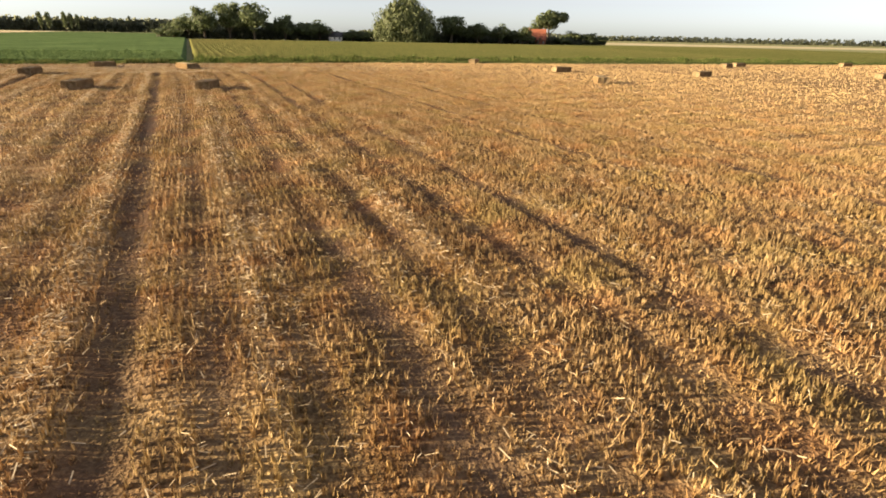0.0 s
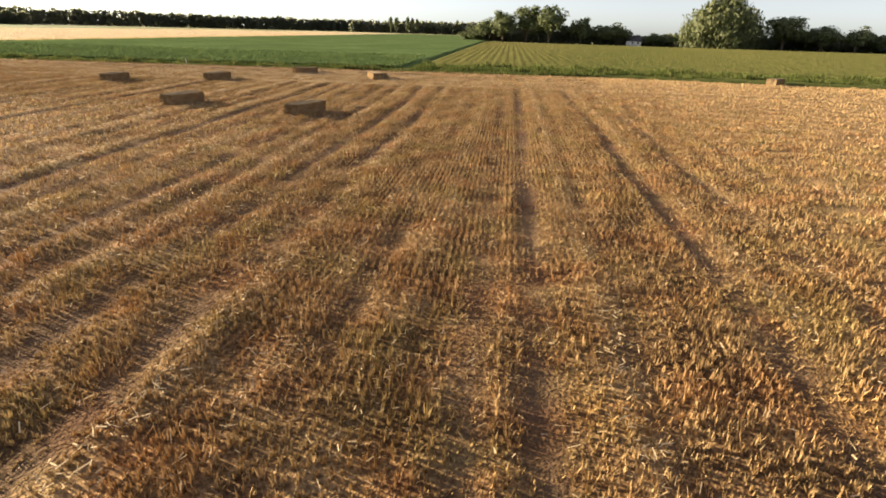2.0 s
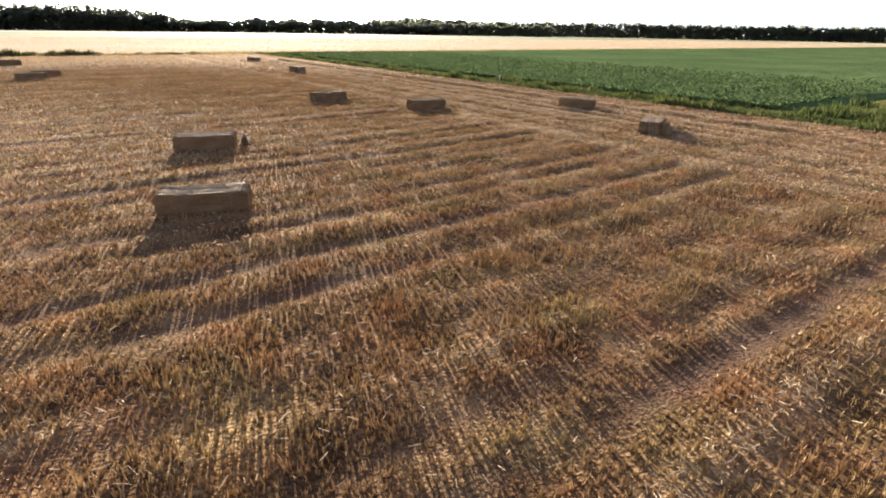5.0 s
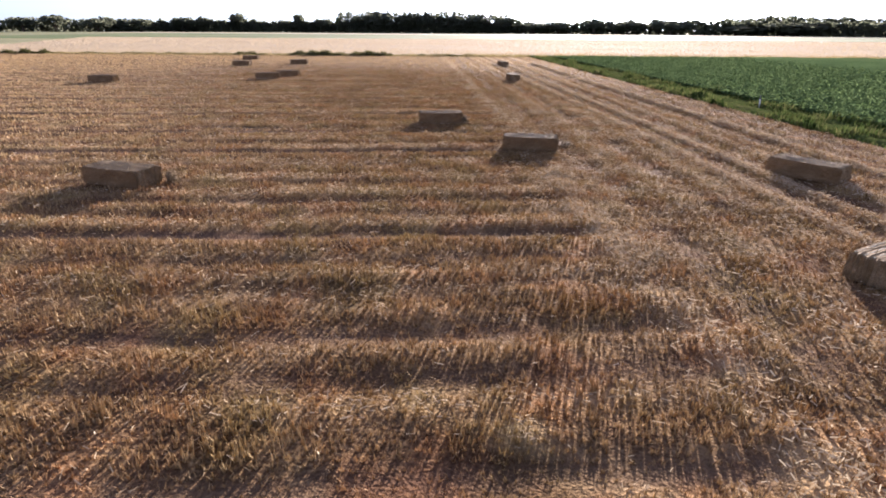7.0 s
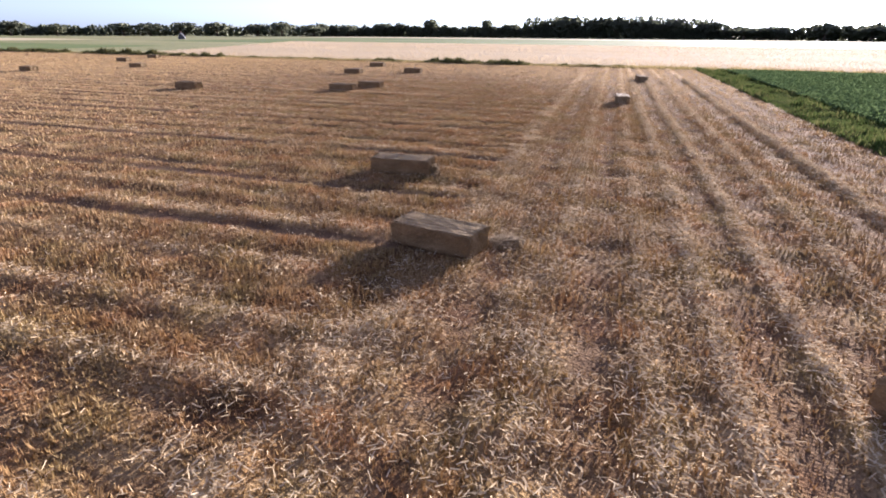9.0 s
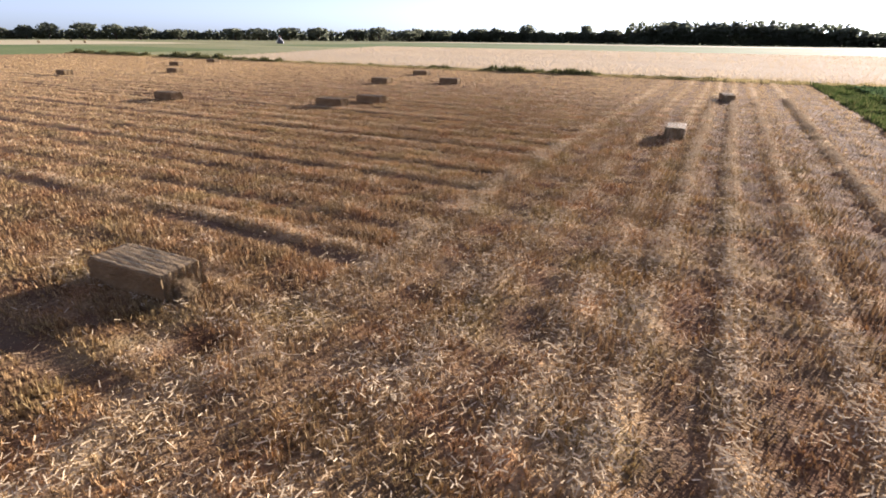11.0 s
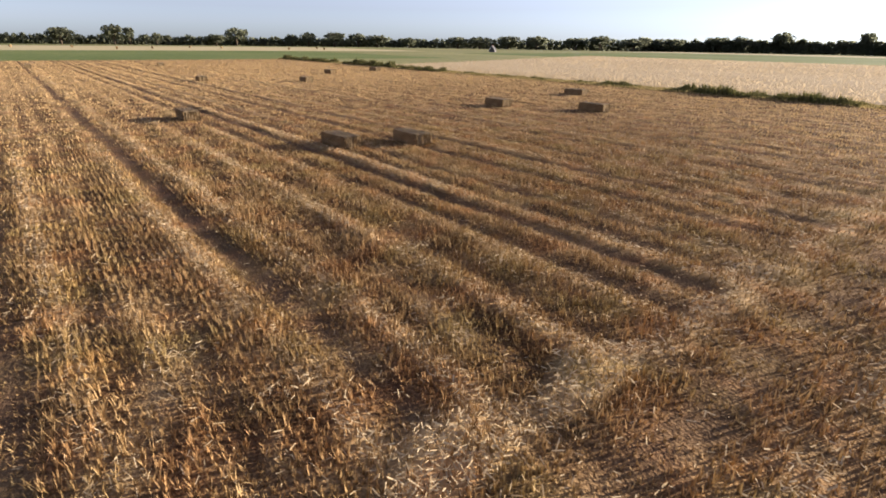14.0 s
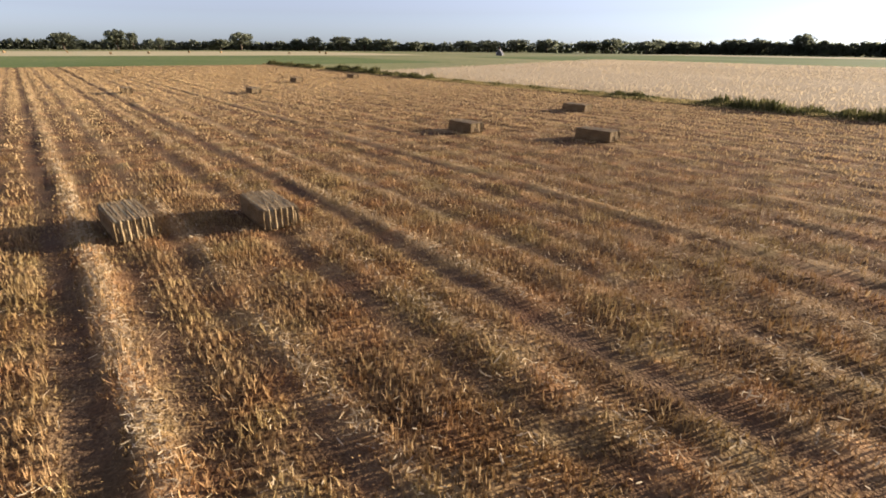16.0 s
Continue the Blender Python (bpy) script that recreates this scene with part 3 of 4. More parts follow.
def build_verges():
    a, b = plan(-114, 84.2), plan(46, 84.2)
    c = plan(150, 66.5)
    for name, p, q in (("verge", a, b), ("east_verge", b, c)):
        d = (q - p) / np.hypot(*(q - p))
        nn = np.array((-d[1], d[0]))
        grid_sheet(name, p - nn * 2.1, q - p, nn * 4.4, 240, 14, lambda x, y: 0.12 + 0.12 * waves(x, y, 41, 2.2), M_VERGE_SOIL, "rough grass bank along the field edge", "verge")
    verge("verge_grass", (a, b, c), 5.0, 40, 0.6, "tall rough verge grass, green with dry stems", 42)
    verge("strip_grass", (plan(-1, 90.5), plan(60, 88.5), plan(140, 78)), 10.0, 26, 0.8, "rough green grass of the strip", 46)
    w = [np.array(to_xy(WEST_U - 1.6, p)) for p in (-125, -60, 20, 66)]
    verge("west_verge_grass", w, 4.6, 60, 0.55, "dry rough grass between stubble and wheat", 43, M_DRY, 0.15)
    verge("west_verge_weeds", w, 2.0, 40, 0.55, "dark rough weeds along the stubble's edge", 47, M_WEED, 0.5)
    verge("wheat_verge_grass", [np.array(to_xy(WEST_U - 2.0, p)) for p in (62, 330)], 6.0, 18, 0.75, "dry rough grass between beet and wheat", 45, M_DRY, 0.2)
    for p0, p1, hgt in ((23, 46, 1.05), (6, 16, 0.7), (-46, -30, 0.9), (-76, -48, 1.15), (-122, -84, 1.05), (56, 68, 0.4)):
        verge("weed_patch", [np.array(to_xy(WEST_U - 1.4, p)) for p in (p0, p1)], 3.4, 60, hgt, "dense dark green weeds at the field edge", 300 + int(p0), M_WEED)


def build_beet_leaves():
    """Leafy plants in rows along the near rim of the beet field."""
    s0, v0 = np.meshgrid(np.arange(-112, -3, 0.42), np.arange(86.2, 128, 0.5))
    s, v = s0.ravel() + rng.normal(0, 0.07, s0.size), v0.ravel() + rng.normal(0, 0.05, s0.size)
    x, y = s * EDGE[0] + v * INTO[0], s * EDGE[1] + v * INTO[1]
    ok = x * ACROSS[0] + y * ACROSS[1] > -112
    ok &= rng.uniform(0, 1, len(x)) > (v - 92) / 36
    x, y = x[ok], y[ok]
    n = len(x)
    V = []
    for k in range(5):
        th = rng.uniform(0, 2 * np.pi, n) + k * 1.26
        L, W, hh = rng.uniform(0.22, 0.40, n), rng.uniform(0.10, 0.17, n), rng.uniform(0.42, 0.66, n)
        c, s_ = np.cos(th), np.sin(th)
        q = np.empty((n, 4, 3), np.float32)
        q[:, 0] = np.stack([x, y, np.full(n, 0.25)], -1)
        q[:, 1] = np.stack([x + c * L * 0.5 - s_ * W, y + s_ * L * 0.5 + c * W, hh], -1)
        q[:, 2] = np.stack([x + c * L, y + s_ * L, hh - 0.08], -1)
        q[:, 3] = np.stack([x + c * L * 0.5 + s_ * W, y + s_ * L * 0.5 - c * W, hh], -1)
        V.append(q)
    V = np.concatenate(V).reshape(-1, 3)
    tagged(new("beet_plants", raw_mesh("beet_plants", V, np.arange(len(V)).reshape(-1, 4), M_BEET_LEAF)), "broad glossy green beet leaves in rows", "crop", kind="stuff")


# ---- bales ----
def bale_meshes(seed, nx=42, ny=22, nz=9, strays=560):
    """A big square bale, 1.2 across, 2.65 long, 0.7 high, pressed into lobes between its six twines, and one twine."""
    r = np.random.default_rng(seed)
    W, L, H = 1.2, 2.65, 0.72
    bm = bmesh.new()

    def shape(x, y, z):
        wave = abs(math.sin(math.pi * (x / W + 0.5) * 6 + 0.25 * noise.noise((x * 3, seed, z * 2))))
        lobe, fold = wave ** 0.55, wave ** 0.9
        ex, ey, ez = abs(x) / (W / 2), abs(y) / (L / 2), abs(z) / (H / 2)
        b = 0.03 * (lobe - 0.7)
        nz_ = 0.032 * (noise.noise((x * 4 + seed * 7, y * 2, z * 4)) + 0.6 * noise.noise((x * 11, y * 11 + seed, z * 11)))
        x2, y2, z2 = x, y, z
        if ez > 0.99:
            z2 += math.copysign(b + nz_ * 0.45, z)
        if ey > 0.99:
            y2 += math.copysign(0.12 * (fold - 0.75) + nz_ * 1.2, y)
        if ex > 0.99:
            x2 += math.copysign(nz_ * 1.8, x)
        # rounded rims
        for p, q in ((ex, ez), (ey, ez), (ex, ey)):
            if p > 0.93 and q > 0.90:
                x2, y2, z2 = x2 * 0.97, y2 * 0.986, z2 * 0.94
        sag = 0.02 * math.cos(math.pi * y / L)
        return x2, y2 + 0.02 * noise.noise((x * 2, seed, z * 2)), z2 + H / 2 - sag * (z2 > 0)

    def face(n, m, f, index=0):
        g = [[bm.verts.new(shape(*f(i / n - 0.5, j / m - 0.5))) for j in range(m + 1)] for i in range(n + 1)]
        for i in range(n):
            for j in range(m):
                bm.faces.new((g[i][j], g[i + 1][j], g[i + 1][j + 1], g[i][j + 1])).material_index = index
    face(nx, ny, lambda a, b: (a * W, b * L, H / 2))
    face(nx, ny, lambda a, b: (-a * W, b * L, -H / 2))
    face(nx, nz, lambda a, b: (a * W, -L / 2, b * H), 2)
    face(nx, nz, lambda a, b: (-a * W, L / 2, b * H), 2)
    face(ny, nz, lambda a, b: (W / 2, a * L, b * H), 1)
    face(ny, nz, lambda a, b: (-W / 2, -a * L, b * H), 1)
    bmesh.ops.remove_doubles(bm, verts=bm.verts, dist=0.004)
    # stray straws that stand out of the faces
    for _ in range(strays):

        side = r.integers(0, 4)
        if side == 0:
            p, nrm = (r.uniform(-W / 2, W / 2), r.uniform(-L / 2, L / 2), H), (0, 0, 1)
        elif side == 1:
            p, nrm = (r.choice((-1, 1)) * W / 2, r.uniform(-L / 2, L / 2), r.uniform(0.05, H)), (r.choice((-1, 1)), 0, 0)
            nrm = (math.copysign(1, p[0]), 0, 0)
        else:
            p = (r.uniform(-W / 2, W / 2), r.choice((-1, 1)) * L / 2, r.uniform(0.05, H))
            nrm = (0, math.copysign(1, p[1]), 0)
        t = Vector(r.normal(0, 1, 3)).normalized()
        tip = Vector(p) + Vector(nrm) * r.uniform(0.02, 0.09) + t * r.uniform(0.04, 0.13)
        tip.z = max(tip.z, 0.02)
        side_v = t.cross(Vector(nrm)).normalized() * 0.006
        bm.faces.new([bm.verts.new(q) for q in (Vector(p) - side_v, Vector(p) + side_v, tip)])
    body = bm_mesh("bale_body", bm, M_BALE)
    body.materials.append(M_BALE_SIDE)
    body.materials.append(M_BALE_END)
    bm = bmesh.new()
    t, hw = 0.006, 0.011
    ring = [(-L / 2 - 0.0, 0.0), (-L / 2 - 0.0, H), (L / 2 + 0.0, H), (L / 2 + 0.0, 0.0)]
    loop = []
    for (ya, za), (yb, zb) in zip(ring, ring[1:] + ring[:1]):
        for k in range(6):
            loop.append((ya + (yb - ya) * k / 6, za + (zb - za) * k / 6))
    vs = [[bm.verts.new((sx * hw, y * s, H / 2 + (z - H / 2) * s)) for sx, s in ((-1, 0.99), (1, 0.99), (0, 1.006))] for y, z in loop]
    for a, b in zip(vs, vs[1:] + vs[:1]):
        for i in range(3):
            bm.faces.new((a[i], a[(i + 1) % 3], b[(i + 1) % 3], b[i]))
    return body, bm_mesh("bale_twine", bm, M_TWINE)


BALE_MESHES = [bale_meshes(k) for k in range(3)]
FAR_BALE_MESHES = [bale_meshes(k + 3, 14, 8, 3, 60) for k in range(2)]


def straw_bale(x, y, yaw, k, label, tilt=0.0, group="bales on the stubble"):
    body, twine = FAR_BALE_MESHES[k % 2] if "far" in label else BALE_MESHES[k % 3]
    ob = new("straw_bale")
    z = float(field_state(np.array([float(x)]), np.array([float(y)]))[0][0])
    ob.matrix_basis = pose(x, y, z + 0.015, tilt, 0, yaw)
    part("bale_body", body, ob)
    for i in range(6):
        part("twine", twine, ob, m=pose(-0.5 + 0.2 * i + 0.006 * ((i * 7 + k) % 3 - 1), 0, 0))
    return tagged(ob, label, "straw bale", group)


def build_bales():
    near = "big rectangular straw bale tied with six twines on stubble"
    for k, (x, y, yaw) in enumerate(((-15.0, 40.05, -5), (-25.1, 39.55, -4), (-42.5, 48.05, 19), (-67.3, 20.05, 19.6), (-71.8, 20.2, 14.6), (-58.3, 4.95, 15))):
        straw_bale(x, y, yaw, k, near)
    straw_bale(-36.0, 54.55, 3.6, 1, "big rectangular straw bale beside a heap of loose straw")
    straw_bale(-33.6, 66.5, -39, 2, "big rectangular straw bale lying askew on the headland")
    straw_bale(-23.27, 65.15, 42, 0, "big rectangular straw bale lying askew on the headland")
    straw_bale(-75.0, 48.6, -72, 1, "big rectangular straw bale lying along the headland")
    straw_bale(-101.2, 43.5, -65, 2, "big rectangular straw bale lying along the headland")
    far = "big rectangular straw bale far out on the stubble"
    west = ((-87.0, 3.2, 14), (-102.9, -5.6, 18), (-94.0, 9.6, 20), (-58.6, -39.2, 12), (-73.7, -35.6, 14), (-81.5, -56.2, 16), (-93.3, -66.2, 15), (-48.8, -95, 10), (-25, -86, 14))
    east = ((28.2, 66.2, -72), (25.6, 47.8, -14), (46.0, 58.8, -68), (67.8, 82.8, -60), (73.6, 87.0, -75), (104.0, 92.5, -80), (74.2, 57.2, -70), (20.2, 88.6, -30))
    for k, (x, y, yaw) in enumerate(west + east):
        straw_bale(x, y, yaw, k, far)


def straw_pile(x, y, w, l, h, yaw, seed, label):
    """A heap of loose straw: a lumpy mound bristling with straws."""
    r = np.random.default_rng(seed)
    bm = bmesh.new()
    bmesh.ops.create_icosphere(bm, subdivisions=4, radius=1)
    for v in bm.verts:
        q = v.co.copy()
        k = 1 + 0.25 * noise.noise(q * 2 + Vector((seed, 0, 0))) + 0.12 * noise.noise(q * 6)
        v.co = Vector((q.x * w / 2 * k, q.y * l / 2 * k, max(q.z, -0.15) * h * k))
    for v in list(bm.verts):
        for _ in range(3):
            t = Vector(r.normal(0, 1, 3)).normalized() * r.uniform(0.08, 0.30)
            t.z = abs(t.z) * 0.45
            c = v.co + Vector(r.normal(0, 0.04, 3))
            c.z = max(c.z, 0)
            sd = t.cross(Vector((0, 0, 1))).normalized() * 0.010
            bm.faces.new([bm.verts.new(q) for q in (c - sd, c + sd, c + t)])
    ob = new("straw_pile", bm_mesh("straw_pile", bm, M_BALE))
    z = float(field_state(np.array([float(x)]), np.array([float(y)]))[0][0])
    ob.matrix_basis = pose(x, y, z + 0.02, 0, 0, yaw)
    tagged(ob, label, "straw heap", kind="stuff")


def build_piles():
    straw_pile(-37.4, 56.2, 0.9, 1.2, 0.20, 20, 1, "heap of loose straw fallen beside a bale")
    straw_pile(-25.7, 41.35, 0.6, 0.3, 0.42, 10, 2, "tuft of loose straw at a bale's end")
    straw_pile(-42.9, 49.6, 0.5, 0.3, 0.42, 10, 3, "tuft of loose straw at a bale's end")
    straw_pile(-21.9, 65.0, 0.7, 0.6, 0.62, 40, 4, "tuft of loose straw at a bale's corner")


# ---- trees ----
def crown_mesh(name, seed, blobs, leaves, size, mat, low=0.22, droop=0.0):
    """A crown of height and width one: leaf sprays over many overlapping clumps, with gaps between."""
    r = np.random.default_rng(seed)
    c = r.normal(0, 1, (blobs, 3))
    c /= np.linalg.norm(c, axis=1)[:, None]
    c *= r.uniform(0.25, 1, (blobs, 1)) ** 0.6
    cz = (low + 1) / 2
    cen = np.stack([c[:, 0] * 0.36, c[:, 1] * 0.36, cz + c[:, 2] * (1 - low) * 0.38], -1)
    rad = r.uniform(0.10, 0.20, blobs) * (1.1 - 0.35 * np.abs(c[:, 2]))
    k = r.integers(0, blobs, leaves)
    d = r.normal(0, 1, (leaves, 3))
    d /= np.linalg.norm(d, axis=1)[:, None]
    pos = cen[k] + d * (rad[k] * r.uniform(0.6, 1.05, leaves))[:, None]
    if droop:
        rr = np.hypot(pos[:, 0], pos[:, 1])
        pos[:, 2] -= droop * rr * r.uniform(0.0, 1.0, leaves)
        pos[:, 2] = np.maximum(pos[:, 2], 0.03)
    t1 = np.cross(d, r.normal(0, 1, (leaves, 3)))
    t1 /= np.linalg.norm(t1, axis=1)[:, None]
    t2 = np.cross(d, t1) + 0.4 * r.normal(0, 1, (leaves, 3))
    sz = size * r.uniform(0.6, 1.4, leaves)[:, None]
    if droop:
        t1 = t1 * 0.35
        t2 = t2 * 0.4 + np.array((0, 0, -1.1))
    v = np.stack([pos - t1 * sz, pos - t2 * sz * 0.7, pos + t1 * sz, pos + t2 * sz], 1).reshape(-1, 3)
    return raw_mesh(name, v, np.arange(leaves * 4).reshape(-1, 4), mat)


def trunk_mesh(seed, low=0.25):
    """A tapered trunk with forking limbs, of height one."""
    r = np.random.default_rng(seed)
    bm = bmesh.new()

    def limb(a, b, ra, rb, n=6):
        a, b = Vector(a), Vector(b)
        q = (b - a).to_track_quat("Z", "Y")
        rings = [[bm.verts.new(c + q @ Vector((math.cos(i / n * 6.283) * rr, math.sin(i / n * 6.283) * rr, 0))) for i in range(n)] for c, rr in ((a, ra), ((a + b) / 2, (ra + rb) / 2), (b, rb))]
        for p, s in zip(rings[:-1], rings[1:]):
            for i in range(n):
                bm.faces.new((p[i], p[(i + 1) % n], s[(i + 1) % n], s[i]))
    limb((0, 0, -0.02), (0.01, 0, low + 0.1), 0.032, 0.022, 8)
    for k in range(6):
        th = k * 1.047 + r.uniform(-0.3, 0.3)
        z0 = low + r.uniform(-0.08, 0.12)
        tip = (math.cos(th) * r.uniform(0.15, 0.3), math.sin(th) * r.uniform(0.15, 0.3), z0 + r.uniform(0.2, 0.5))
        limb((0, 0, z0), tip, 0.014, 0.005, 5)
        limb(tip, (tip[0] * 1.25, tip[1] * 1.25, tip[2] + 0.12), 0.005, 0.002, 4)
    limb((0.01, 0, low + 0.1), (0, 0.02, 0.85), 0.022, 0.005, 6)
    return bm_mesh("trunk", bm, M_BARK, True)


CROWNS = [crown_mesh("crown", 50 + k, 34, 2600, 0.026, M_LEAF, low=(0.10, 0.16, 0.06, 0.2)[k]) for k in range(4)]
FAR_CROWNS = [crown_mesh("far_crown", 54 + k, 30, 1000, 0.042, M_HAZED_WOODS, low=(0.04, 0.1)[k]) for k in range(2)]
TALL_CROWN = crown_mesh("tall_crown", 60, 26, 1400, 0.03, M_LEAF, low=0.12)
OPEN_CROWN = crown_mesh("open_crown", 63, 16, 3000, 0.03, M_LEAF, low=0.34)
WILLOW_CROWN = crown_mesh("willow_crown", 62, 120, 17000, 0.028, M_WILLOW, low=-0.3, droop=0.25)
TRUNKS = [trunk_mesh(70 + k, lo) for k, lo in enumerate((0.2, 0.25, 0.3))]


def tree(x, y, h, w, crown, trunk, label, yaw=0.0, group="", name="tree"):
    ob = new(name)
    ob.matrix_basis = pose(x, y, -0.2, 0, 0, yaw) @ Matrix.Diagonal((w, w, h, 1))
    part("trunk", trunk, ob)
    part("crown", crown, ob)
    return tagged(ob, label, "tree", group)


def build_grove():
    """The farm's trees beyond the row crop."""
    broad = "broad leafy dark green tree in the farm's grove"
    for k, (x, y, h, w) in enumerate(((-104, 352, 8, 14), (-94, 344, 12, 15), (-83, 336, 15.5, 16), (-70, 342, 18, 17), (-55, 334, 18.5, 19), (-62, 352, 16, 18), (-38, 340, 12.8, 13), (-46, 350, 9, 18),
                                      (-27, 345, 9.5, 18), (-18, 340, 10.4, 16), (-34, 352, 8, 18), (61, 324, 13.9, 20), (77, 323, 10.8, 16), (90, 320, 10.4, 13), (104, 318, 9.3, 13), (70, 334, 9, 22), (98, 330, 8, 12))):
        tree(x, y, h * 1.18, w * 1.3, CROWNS[k % 4], TRUNKS[k % 3], broad, k * 47)
    for k, (x, y, h, w) in enumerate(((2, 334, 7.2, 15), (12, 330, 6.5, 12), (-100, 336, 5.5, 12), (143, 338, 9.2, 20), (155, 336, 8.2, 18), (163, 334, 6, 14), (-110, 346, 6, 12), (134, 326, 5, 12))):
        tree(x, y, h, w, CROWNS[(k + 2) % 4], TRUNKS[k % 3], "low spreading green bush at the farm", k * 61, name="bush")
    tree(34, 328, 27.5, 46, WILLOW_CROWN, TRUNKS[0], "huge weeping willow with drooping grey-green foliage", 20)
    tree(25, 325, 18.0, 30, WILLOW_CROWN, TRUNKS[1], "smaller weeping willow with drooping golden-green foliage", 130)
    tree(127.5, 338, 21.5, 26, OPEN_CROWN, TRUNKS[1], "tall tree with a leaning open crown beside the farmhouse", 15)
    tree(120, 346, 15.5, 13, CROWNS[1], TRUNKS[2], "broad leafy green tree behind the farmhouse", 200)


def build_poplars():
    for k, (x, y, h, w) in enumerate(((-348, 715, 23, 8), (-341, 718, 22.5, 8.5), (-327, 725, 23.5, 8.5), (-321, 727, 22, 7), (-315, 730, 21, 6.5), (-701, -251, 25, 6), (-694, -262, 21.5, 8), (-706, -244, 23.5, 6))):
        tree(x, y, h, w, TALL_CROWN, TRUNKS[k % 3], "tall slim poplar standing above a distant hedge", k * 50, "poplars")


def build_far_trees():
    lone = "rounded dark tree on the distant skyline"
    sw = ((-598, -421, 19, 37), (-636, -371, 24, 24), (-674, -307, 25.4, 19), (-611, -405, 19.4, 18), (-687, -281, 19, 33), (-87, -641, 21.7, 30), (-149, -635, 15.6, 18), (-168, -632, 17.6, 21), (-198, -626, 19.3, 32), (-226, -620, 17.5, 24), (-248, -613, 16.3, 34), (-285, -602, 13, 22))
    s = ((75, -594, 18.5, 28), (31, -603, 21.6, 23), (17, -605, 20, 14), (-7, -608, 13.9, 10), (-65, -611, 13.7, 25), (-365, -567, 15.1, 34), (-396, -551, 17.3, 38), (-426, -533, 17, 30), (-464, -507, 16, 34), (-486, -490, 18.1, 30), (-341, -579, 15.5, 30), (-515, -465, 15.1, 38), (-546, -437, 16, 30))
    w = ((-716, -215, 28, 50), (-728, -181, 26.4, 40), (-736, -154, 26.8, 36), (-744, -125, 25.8, 40), (-752, -89, 24.2, 40), (-758, -52, 22.5, 36), (-762, -14, 15.3, 50), (-764, 19, 16.2, 28), (-765, 64, 20, 31), (-764, 105, 18.2, 50), (-758, 155, 17.7, 58), (-745, 228, 13, 74), (-729, 284, 15.6, 74))
    for k, (x, y, h, ww) in enumerate(sw + s + w):
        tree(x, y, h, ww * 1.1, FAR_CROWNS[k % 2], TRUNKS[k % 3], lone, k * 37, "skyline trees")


def far_woods(name, pts, depth, leaves, size, label, seed, combed=False):
    """A belt of distant wood along a line of (x, y, height): leaf masses from the ground up to an uneven top."""
    r = np.random.default_rng(seed)
    pts = np.array(pts, float)
    seg = np.hypot(*(pts[1:, :2] - pts[:-1, :2]).T)
    k = r.choice(len(seg), leaves, p=seg / seg.sum())
    t = r.uniform(0, 1, leaves)
    run = np.concatenate([[0], np.cumsum(seg)])[k] + t * seg[k]
    base = pts[k] + (pts[k + 1] - pts[k]) * t[:, None]
    d = (pts[k + 1] - pts[k])[:, :2] / seg[k][:, None]
    o = r.uniform(-0.5, 0.5, leaves) * depth
    wave = waves(run, o * 0.3, seed, 26.0) * (0.06 if combed else 0.16) + waves(run, o, seed + 1, 8.0) * 0.07
    top = base[:, 2] * (1.0 + wave) * (1 - 0.35 * (2 * np.abs(o) / depth) ** 3)
    z = top * r.uniform(0, 1, leaves)
    x, y = base[:, 0] - d[:, 1] * o, base[:, 1] + d[:, 0] * o
    n1 = r.normal(0, 1, (leaves, 3))
    n2 = np.cross(n1, r.normal(0, 1, (leaves, 3)))
    n1 /= np.linalg.norm(n1, axis=1)[:, None]
    n2 /= np.linalg.norm(n2, axis=1)[:, None]
    sz = size * r.uniform(0.6, 1.3, leaves)[:, None]
    pos = np.stack([x, y, z], -1)
    v = np.stack([pos - n1 * sz, pos - n2 * sz, pos + n1 * sz, pos + n2 * sz], 1).reshape(-1, 3)
    v[:, 2] = np.maximum(v[:, 2], -0.25)
    tagged(new(name, raw_mesh(name, v, np.arange(leaves * 4).reshape(-1, 4), M_HAZED_WOODS)), label, "woods", kind="stuff")


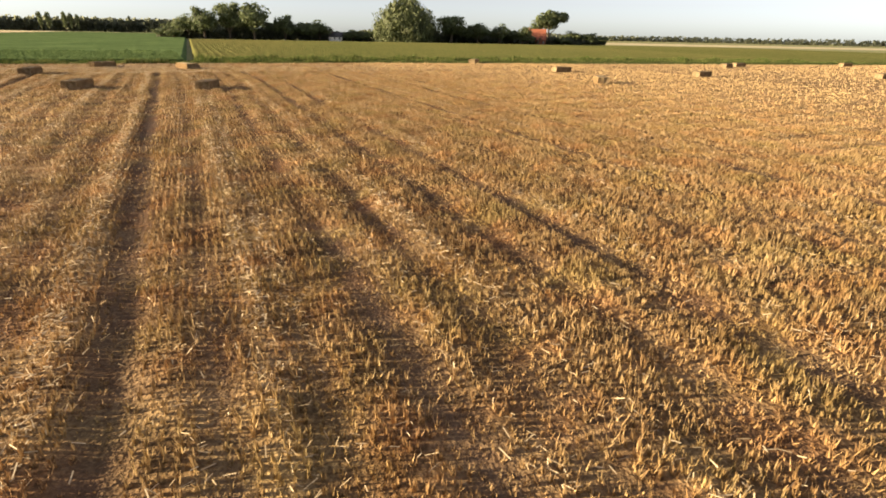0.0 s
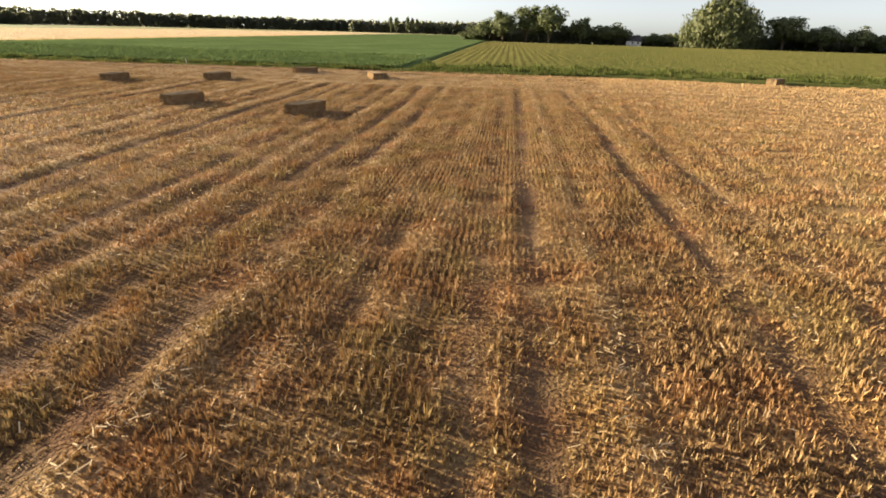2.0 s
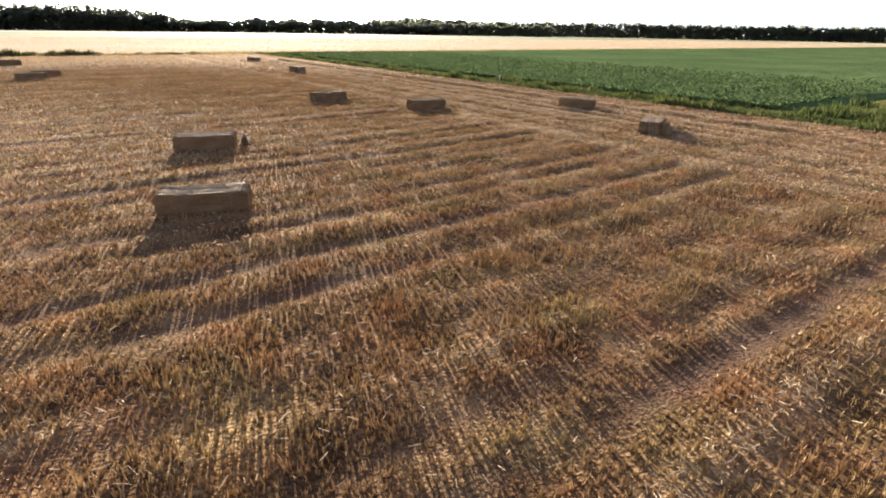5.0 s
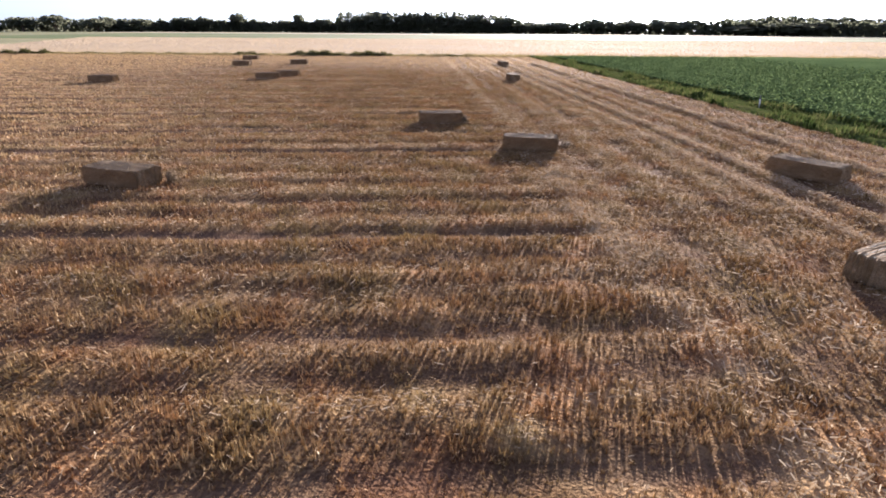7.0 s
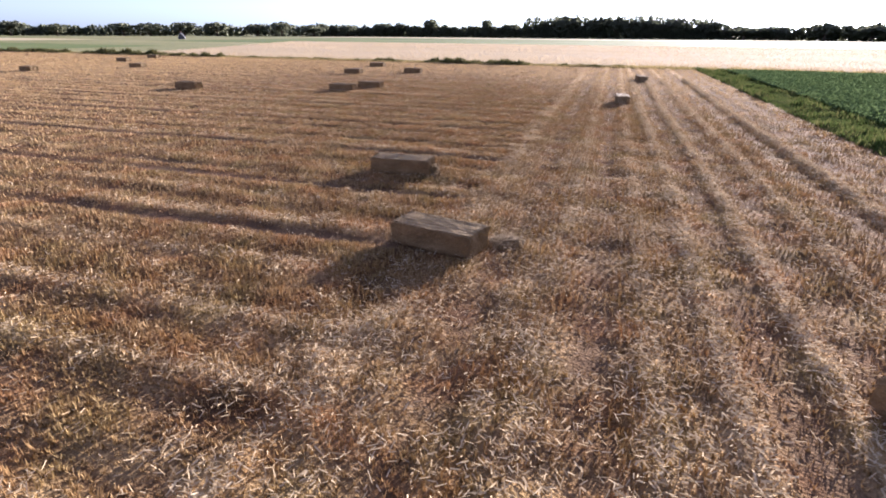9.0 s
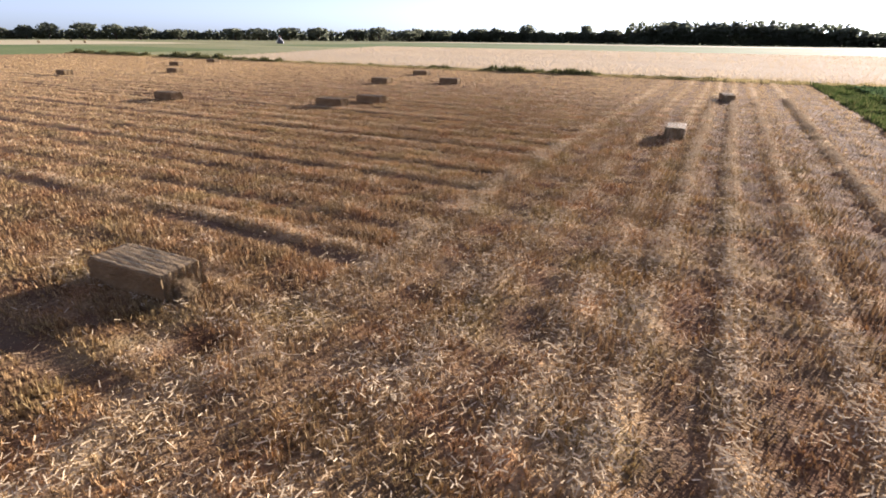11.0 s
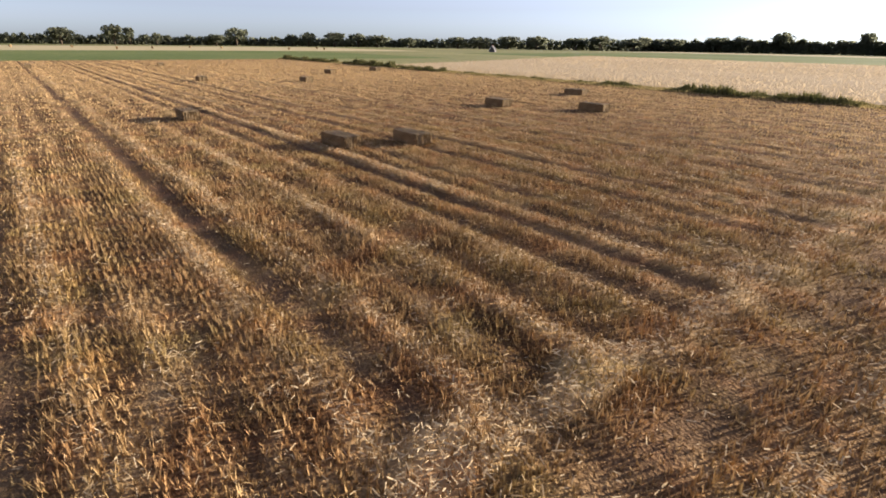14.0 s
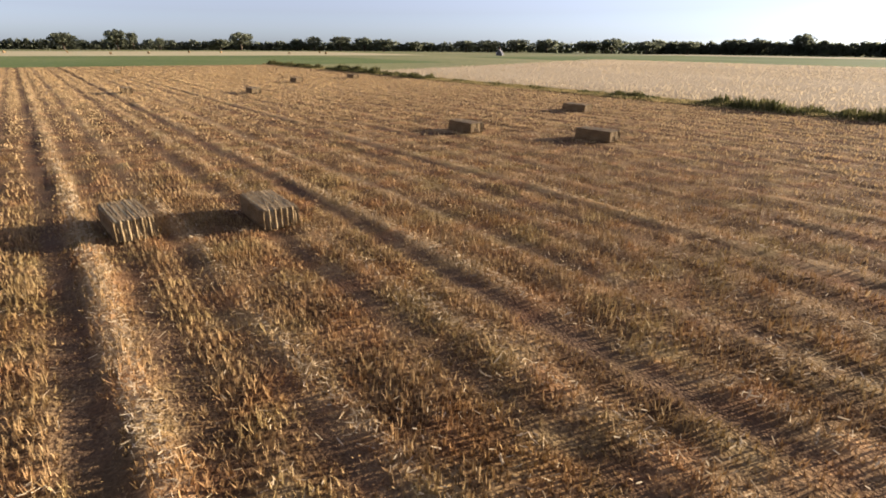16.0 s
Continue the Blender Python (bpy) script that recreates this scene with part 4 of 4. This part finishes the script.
def build_far_woods():
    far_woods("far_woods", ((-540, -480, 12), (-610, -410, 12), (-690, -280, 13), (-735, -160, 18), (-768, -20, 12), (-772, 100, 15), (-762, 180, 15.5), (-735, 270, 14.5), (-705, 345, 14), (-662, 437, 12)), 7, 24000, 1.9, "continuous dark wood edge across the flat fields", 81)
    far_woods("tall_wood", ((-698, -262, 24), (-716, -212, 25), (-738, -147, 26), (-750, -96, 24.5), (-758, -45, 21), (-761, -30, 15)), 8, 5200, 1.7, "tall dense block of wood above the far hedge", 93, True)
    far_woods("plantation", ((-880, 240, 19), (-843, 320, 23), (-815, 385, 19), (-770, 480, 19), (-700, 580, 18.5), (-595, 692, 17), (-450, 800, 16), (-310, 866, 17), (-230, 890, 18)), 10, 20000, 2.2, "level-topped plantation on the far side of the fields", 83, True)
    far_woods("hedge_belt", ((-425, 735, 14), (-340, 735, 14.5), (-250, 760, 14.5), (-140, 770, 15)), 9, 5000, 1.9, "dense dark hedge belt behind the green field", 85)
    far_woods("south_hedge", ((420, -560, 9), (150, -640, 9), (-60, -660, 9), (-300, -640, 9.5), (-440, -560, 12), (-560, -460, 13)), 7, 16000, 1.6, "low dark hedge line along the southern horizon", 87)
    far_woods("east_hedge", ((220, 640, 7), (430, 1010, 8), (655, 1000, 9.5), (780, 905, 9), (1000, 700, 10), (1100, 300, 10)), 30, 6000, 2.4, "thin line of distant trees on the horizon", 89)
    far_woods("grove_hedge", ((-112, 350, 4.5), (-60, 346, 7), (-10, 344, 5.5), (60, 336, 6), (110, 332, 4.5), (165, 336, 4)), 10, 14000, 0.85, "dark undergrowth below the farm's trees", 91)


# ---- farm buildings ----
def house(x, y, yaw, w, l, eave, ridge, wall_mat, roof_mat, label, roof_label):
    ob = new("farmhouse")
    ob.matrix_basis = pose(x, y, -0.25, 0, 0, yaw)
    bm = bmesh.new()
    prof = [(-w / 2, 0), (w / 2, 0), (w / 2, eave), (0, ridge - 0.15), (-w / 2, eave)]
    a, b = [bm.verts.new((px, -l / 2, pz)) for px, pz in prof], [bm.verts.new((px, l / 2, pz)) for px, pz in prof]
    bm.faces.new(a), bm.faces.new(b[::-1])
    for i in range(5):
        bm.faces.new((a[i], b[i], b[(i + 1) % 5], a[(i + 1) % 5]))
    bmesh.ops.recalc_face_normals(bm, faces=bm.faces)
    part("wall", bm_mesh("wall", bm, wall_mat), ob)
    for sx in (-1, 1):
        bm = bmesh.new()
        slope = (ridge - eave) / (w / 2)
        n = 14
        rows = []
        for k in range(n + 1):
            px = w / 2 + 0.4 - (w / 2 + 0.4) * k / n
            pz = ridge - slope * px
            rows += [(px, pz + 0.0), (px, pz + 0.06)] if k else [(px, pz + 0.06)]
        vs = [[bm.verts.new((sx * px, yy, pz)) for yy in (-l / 2 - 0.3, l / 2 + 0.3)] for px, pz in rows]
        for p, q in zip(vs[:-1], vs[1:]):
            bm.faces.new((p[0], p[1], q[1], q[0]))
        part("roof", bm_mesh("roof", bm, roof_mat), ob, roof_label)
    ch = part("chimney", bm_mesh("chimney", box_bm(-0.35, 0.35, l * 0.3 - 0.35, l * 0.3 + 0.35, ridge - 0.8, ridge + 1.0, 0.03), M_BRICK), ob)
    for sx in (-1, 1):
        for k in range(int(l // 3)):
            yy = -l / 2 + 1.6 + k * 3
            wdw = part("window", bm_mesh("window", box_bm(sx * w / 2 - 0.05, sx * w / 2 + 0.05, yy - 0.6, yy + 0.6, 0.9, min(eave - 0.25, 2.1), 0.01), M_RENDER), ob)
            part("pane", bm_mesh("pane", box_bm(sx * w / 2 - 0.06, sx * w / 2 + 0.06, yy - 0.5, yy + 0.5, 1.0, min(eave - 0.35, 2.0)), M_GLASS), wdw)
    return tagged(ob, label, "house")


def build_farm():
    house(117, 333, 75, 9, 13, 3.6, 9.4, M_BRICK, M_TILE, "brick farmhouse with an orange-red tiled roof among trees", "orange-red tiled roof slope")
    house(-8, 341, 80, 5, 8, 2.7, 5.0, M_RENDER, M_SLATE, "small white rendered house half hidden by trees", "dark roof slope")
    barn = house(-265, -340, -35, 4.4, 9, 1.8, 4.6, M_SLATE, M_SLATE, "dark farm building with white gable boards before distant trees", "dark roof slope")
    for sx in (-1, 1):
        bm = box_bm(-0.14, 0.14, 4.85, 5.0, 0.0, 4.1, 0.02)
        part("gable_board", bm_mesh("gable_board", bm, M_RENDER), barn, "white painted gable board", pose(sx * 2.5, 0, 1.3) @ pose(0, 0, 0, 0, -sx * 37.5, 0))
    marker_post(-57.1, 70.95)


def marker_post(x, y):
    """A slim roadside marker at the verge."""
    ob = new("marker_post")
    ob.matrix_basis = pose(x, y, 0.0, 4, -3, 20)
    part("post", bm_mesh("post", box_bm(-0.06, 0.06, -0.03, 0.03, -0.1, 0.72, 0.012), M_RENDER), ob)
    part("cap", bm_mesh("cap", box_bm(-0.07, 0.07, -0.04, 0.04, 0.72, 1.0, 0.015), M_SLATE), ob, "dark top")
    tagged(ob, "slim white marker post with a dark top in the verge grass", "post")


def hay_bales():
    """Round bales on the hay field far to the south."""
    bm = bmesh.new()
    bmesh.ops.create_cone(bm, cap_ends=True, segments=18, radius1=0.75, radius2=0.75, depth=1.25, matrix=pose(0, 0, 0.74, 90, 0, 0))
    bmesh.ops.bevel(bm, geom=[e for e in bm.edges if e.calc_face_angle(0) > 0.8], offset=0.09, segments=2, affect="EDGES")
    for v in bm.verts:
        v.co += Vector(noise.noise_vector(v.co * 3)) * 0.03
        v.co.z = max(v.co.z, 0.0)
    me = bm_mesh("round_bale", bm, M_BALE)
    r = np.random.default_rng(5)
    for k in range(22):
        ob = new("round_hay_bale", me)
        u, p = -250 + k * 26 + r.uniform(-8, 8), SOUTH_P - 200 - r.uniform(0, 70)
        x, y = to_xy(u, p)
        ob.matrix_basis = pose(x, y, 0.0, 0, 0, r.uniform(0, 180))
        tagged(ob, "round hay bale on the far pale field", "hay bale", "round bales on the far field")


build_ground()
build_stubble_sheet()
build_fields()
build_verges()
build_farm()
build_bales()
build_piles()
build_grove()
build_poplars()
build_far_trees()
build_far_woods()
hay_bales()
build_beet_leaves()
build_stubble()
build_loose_straw()
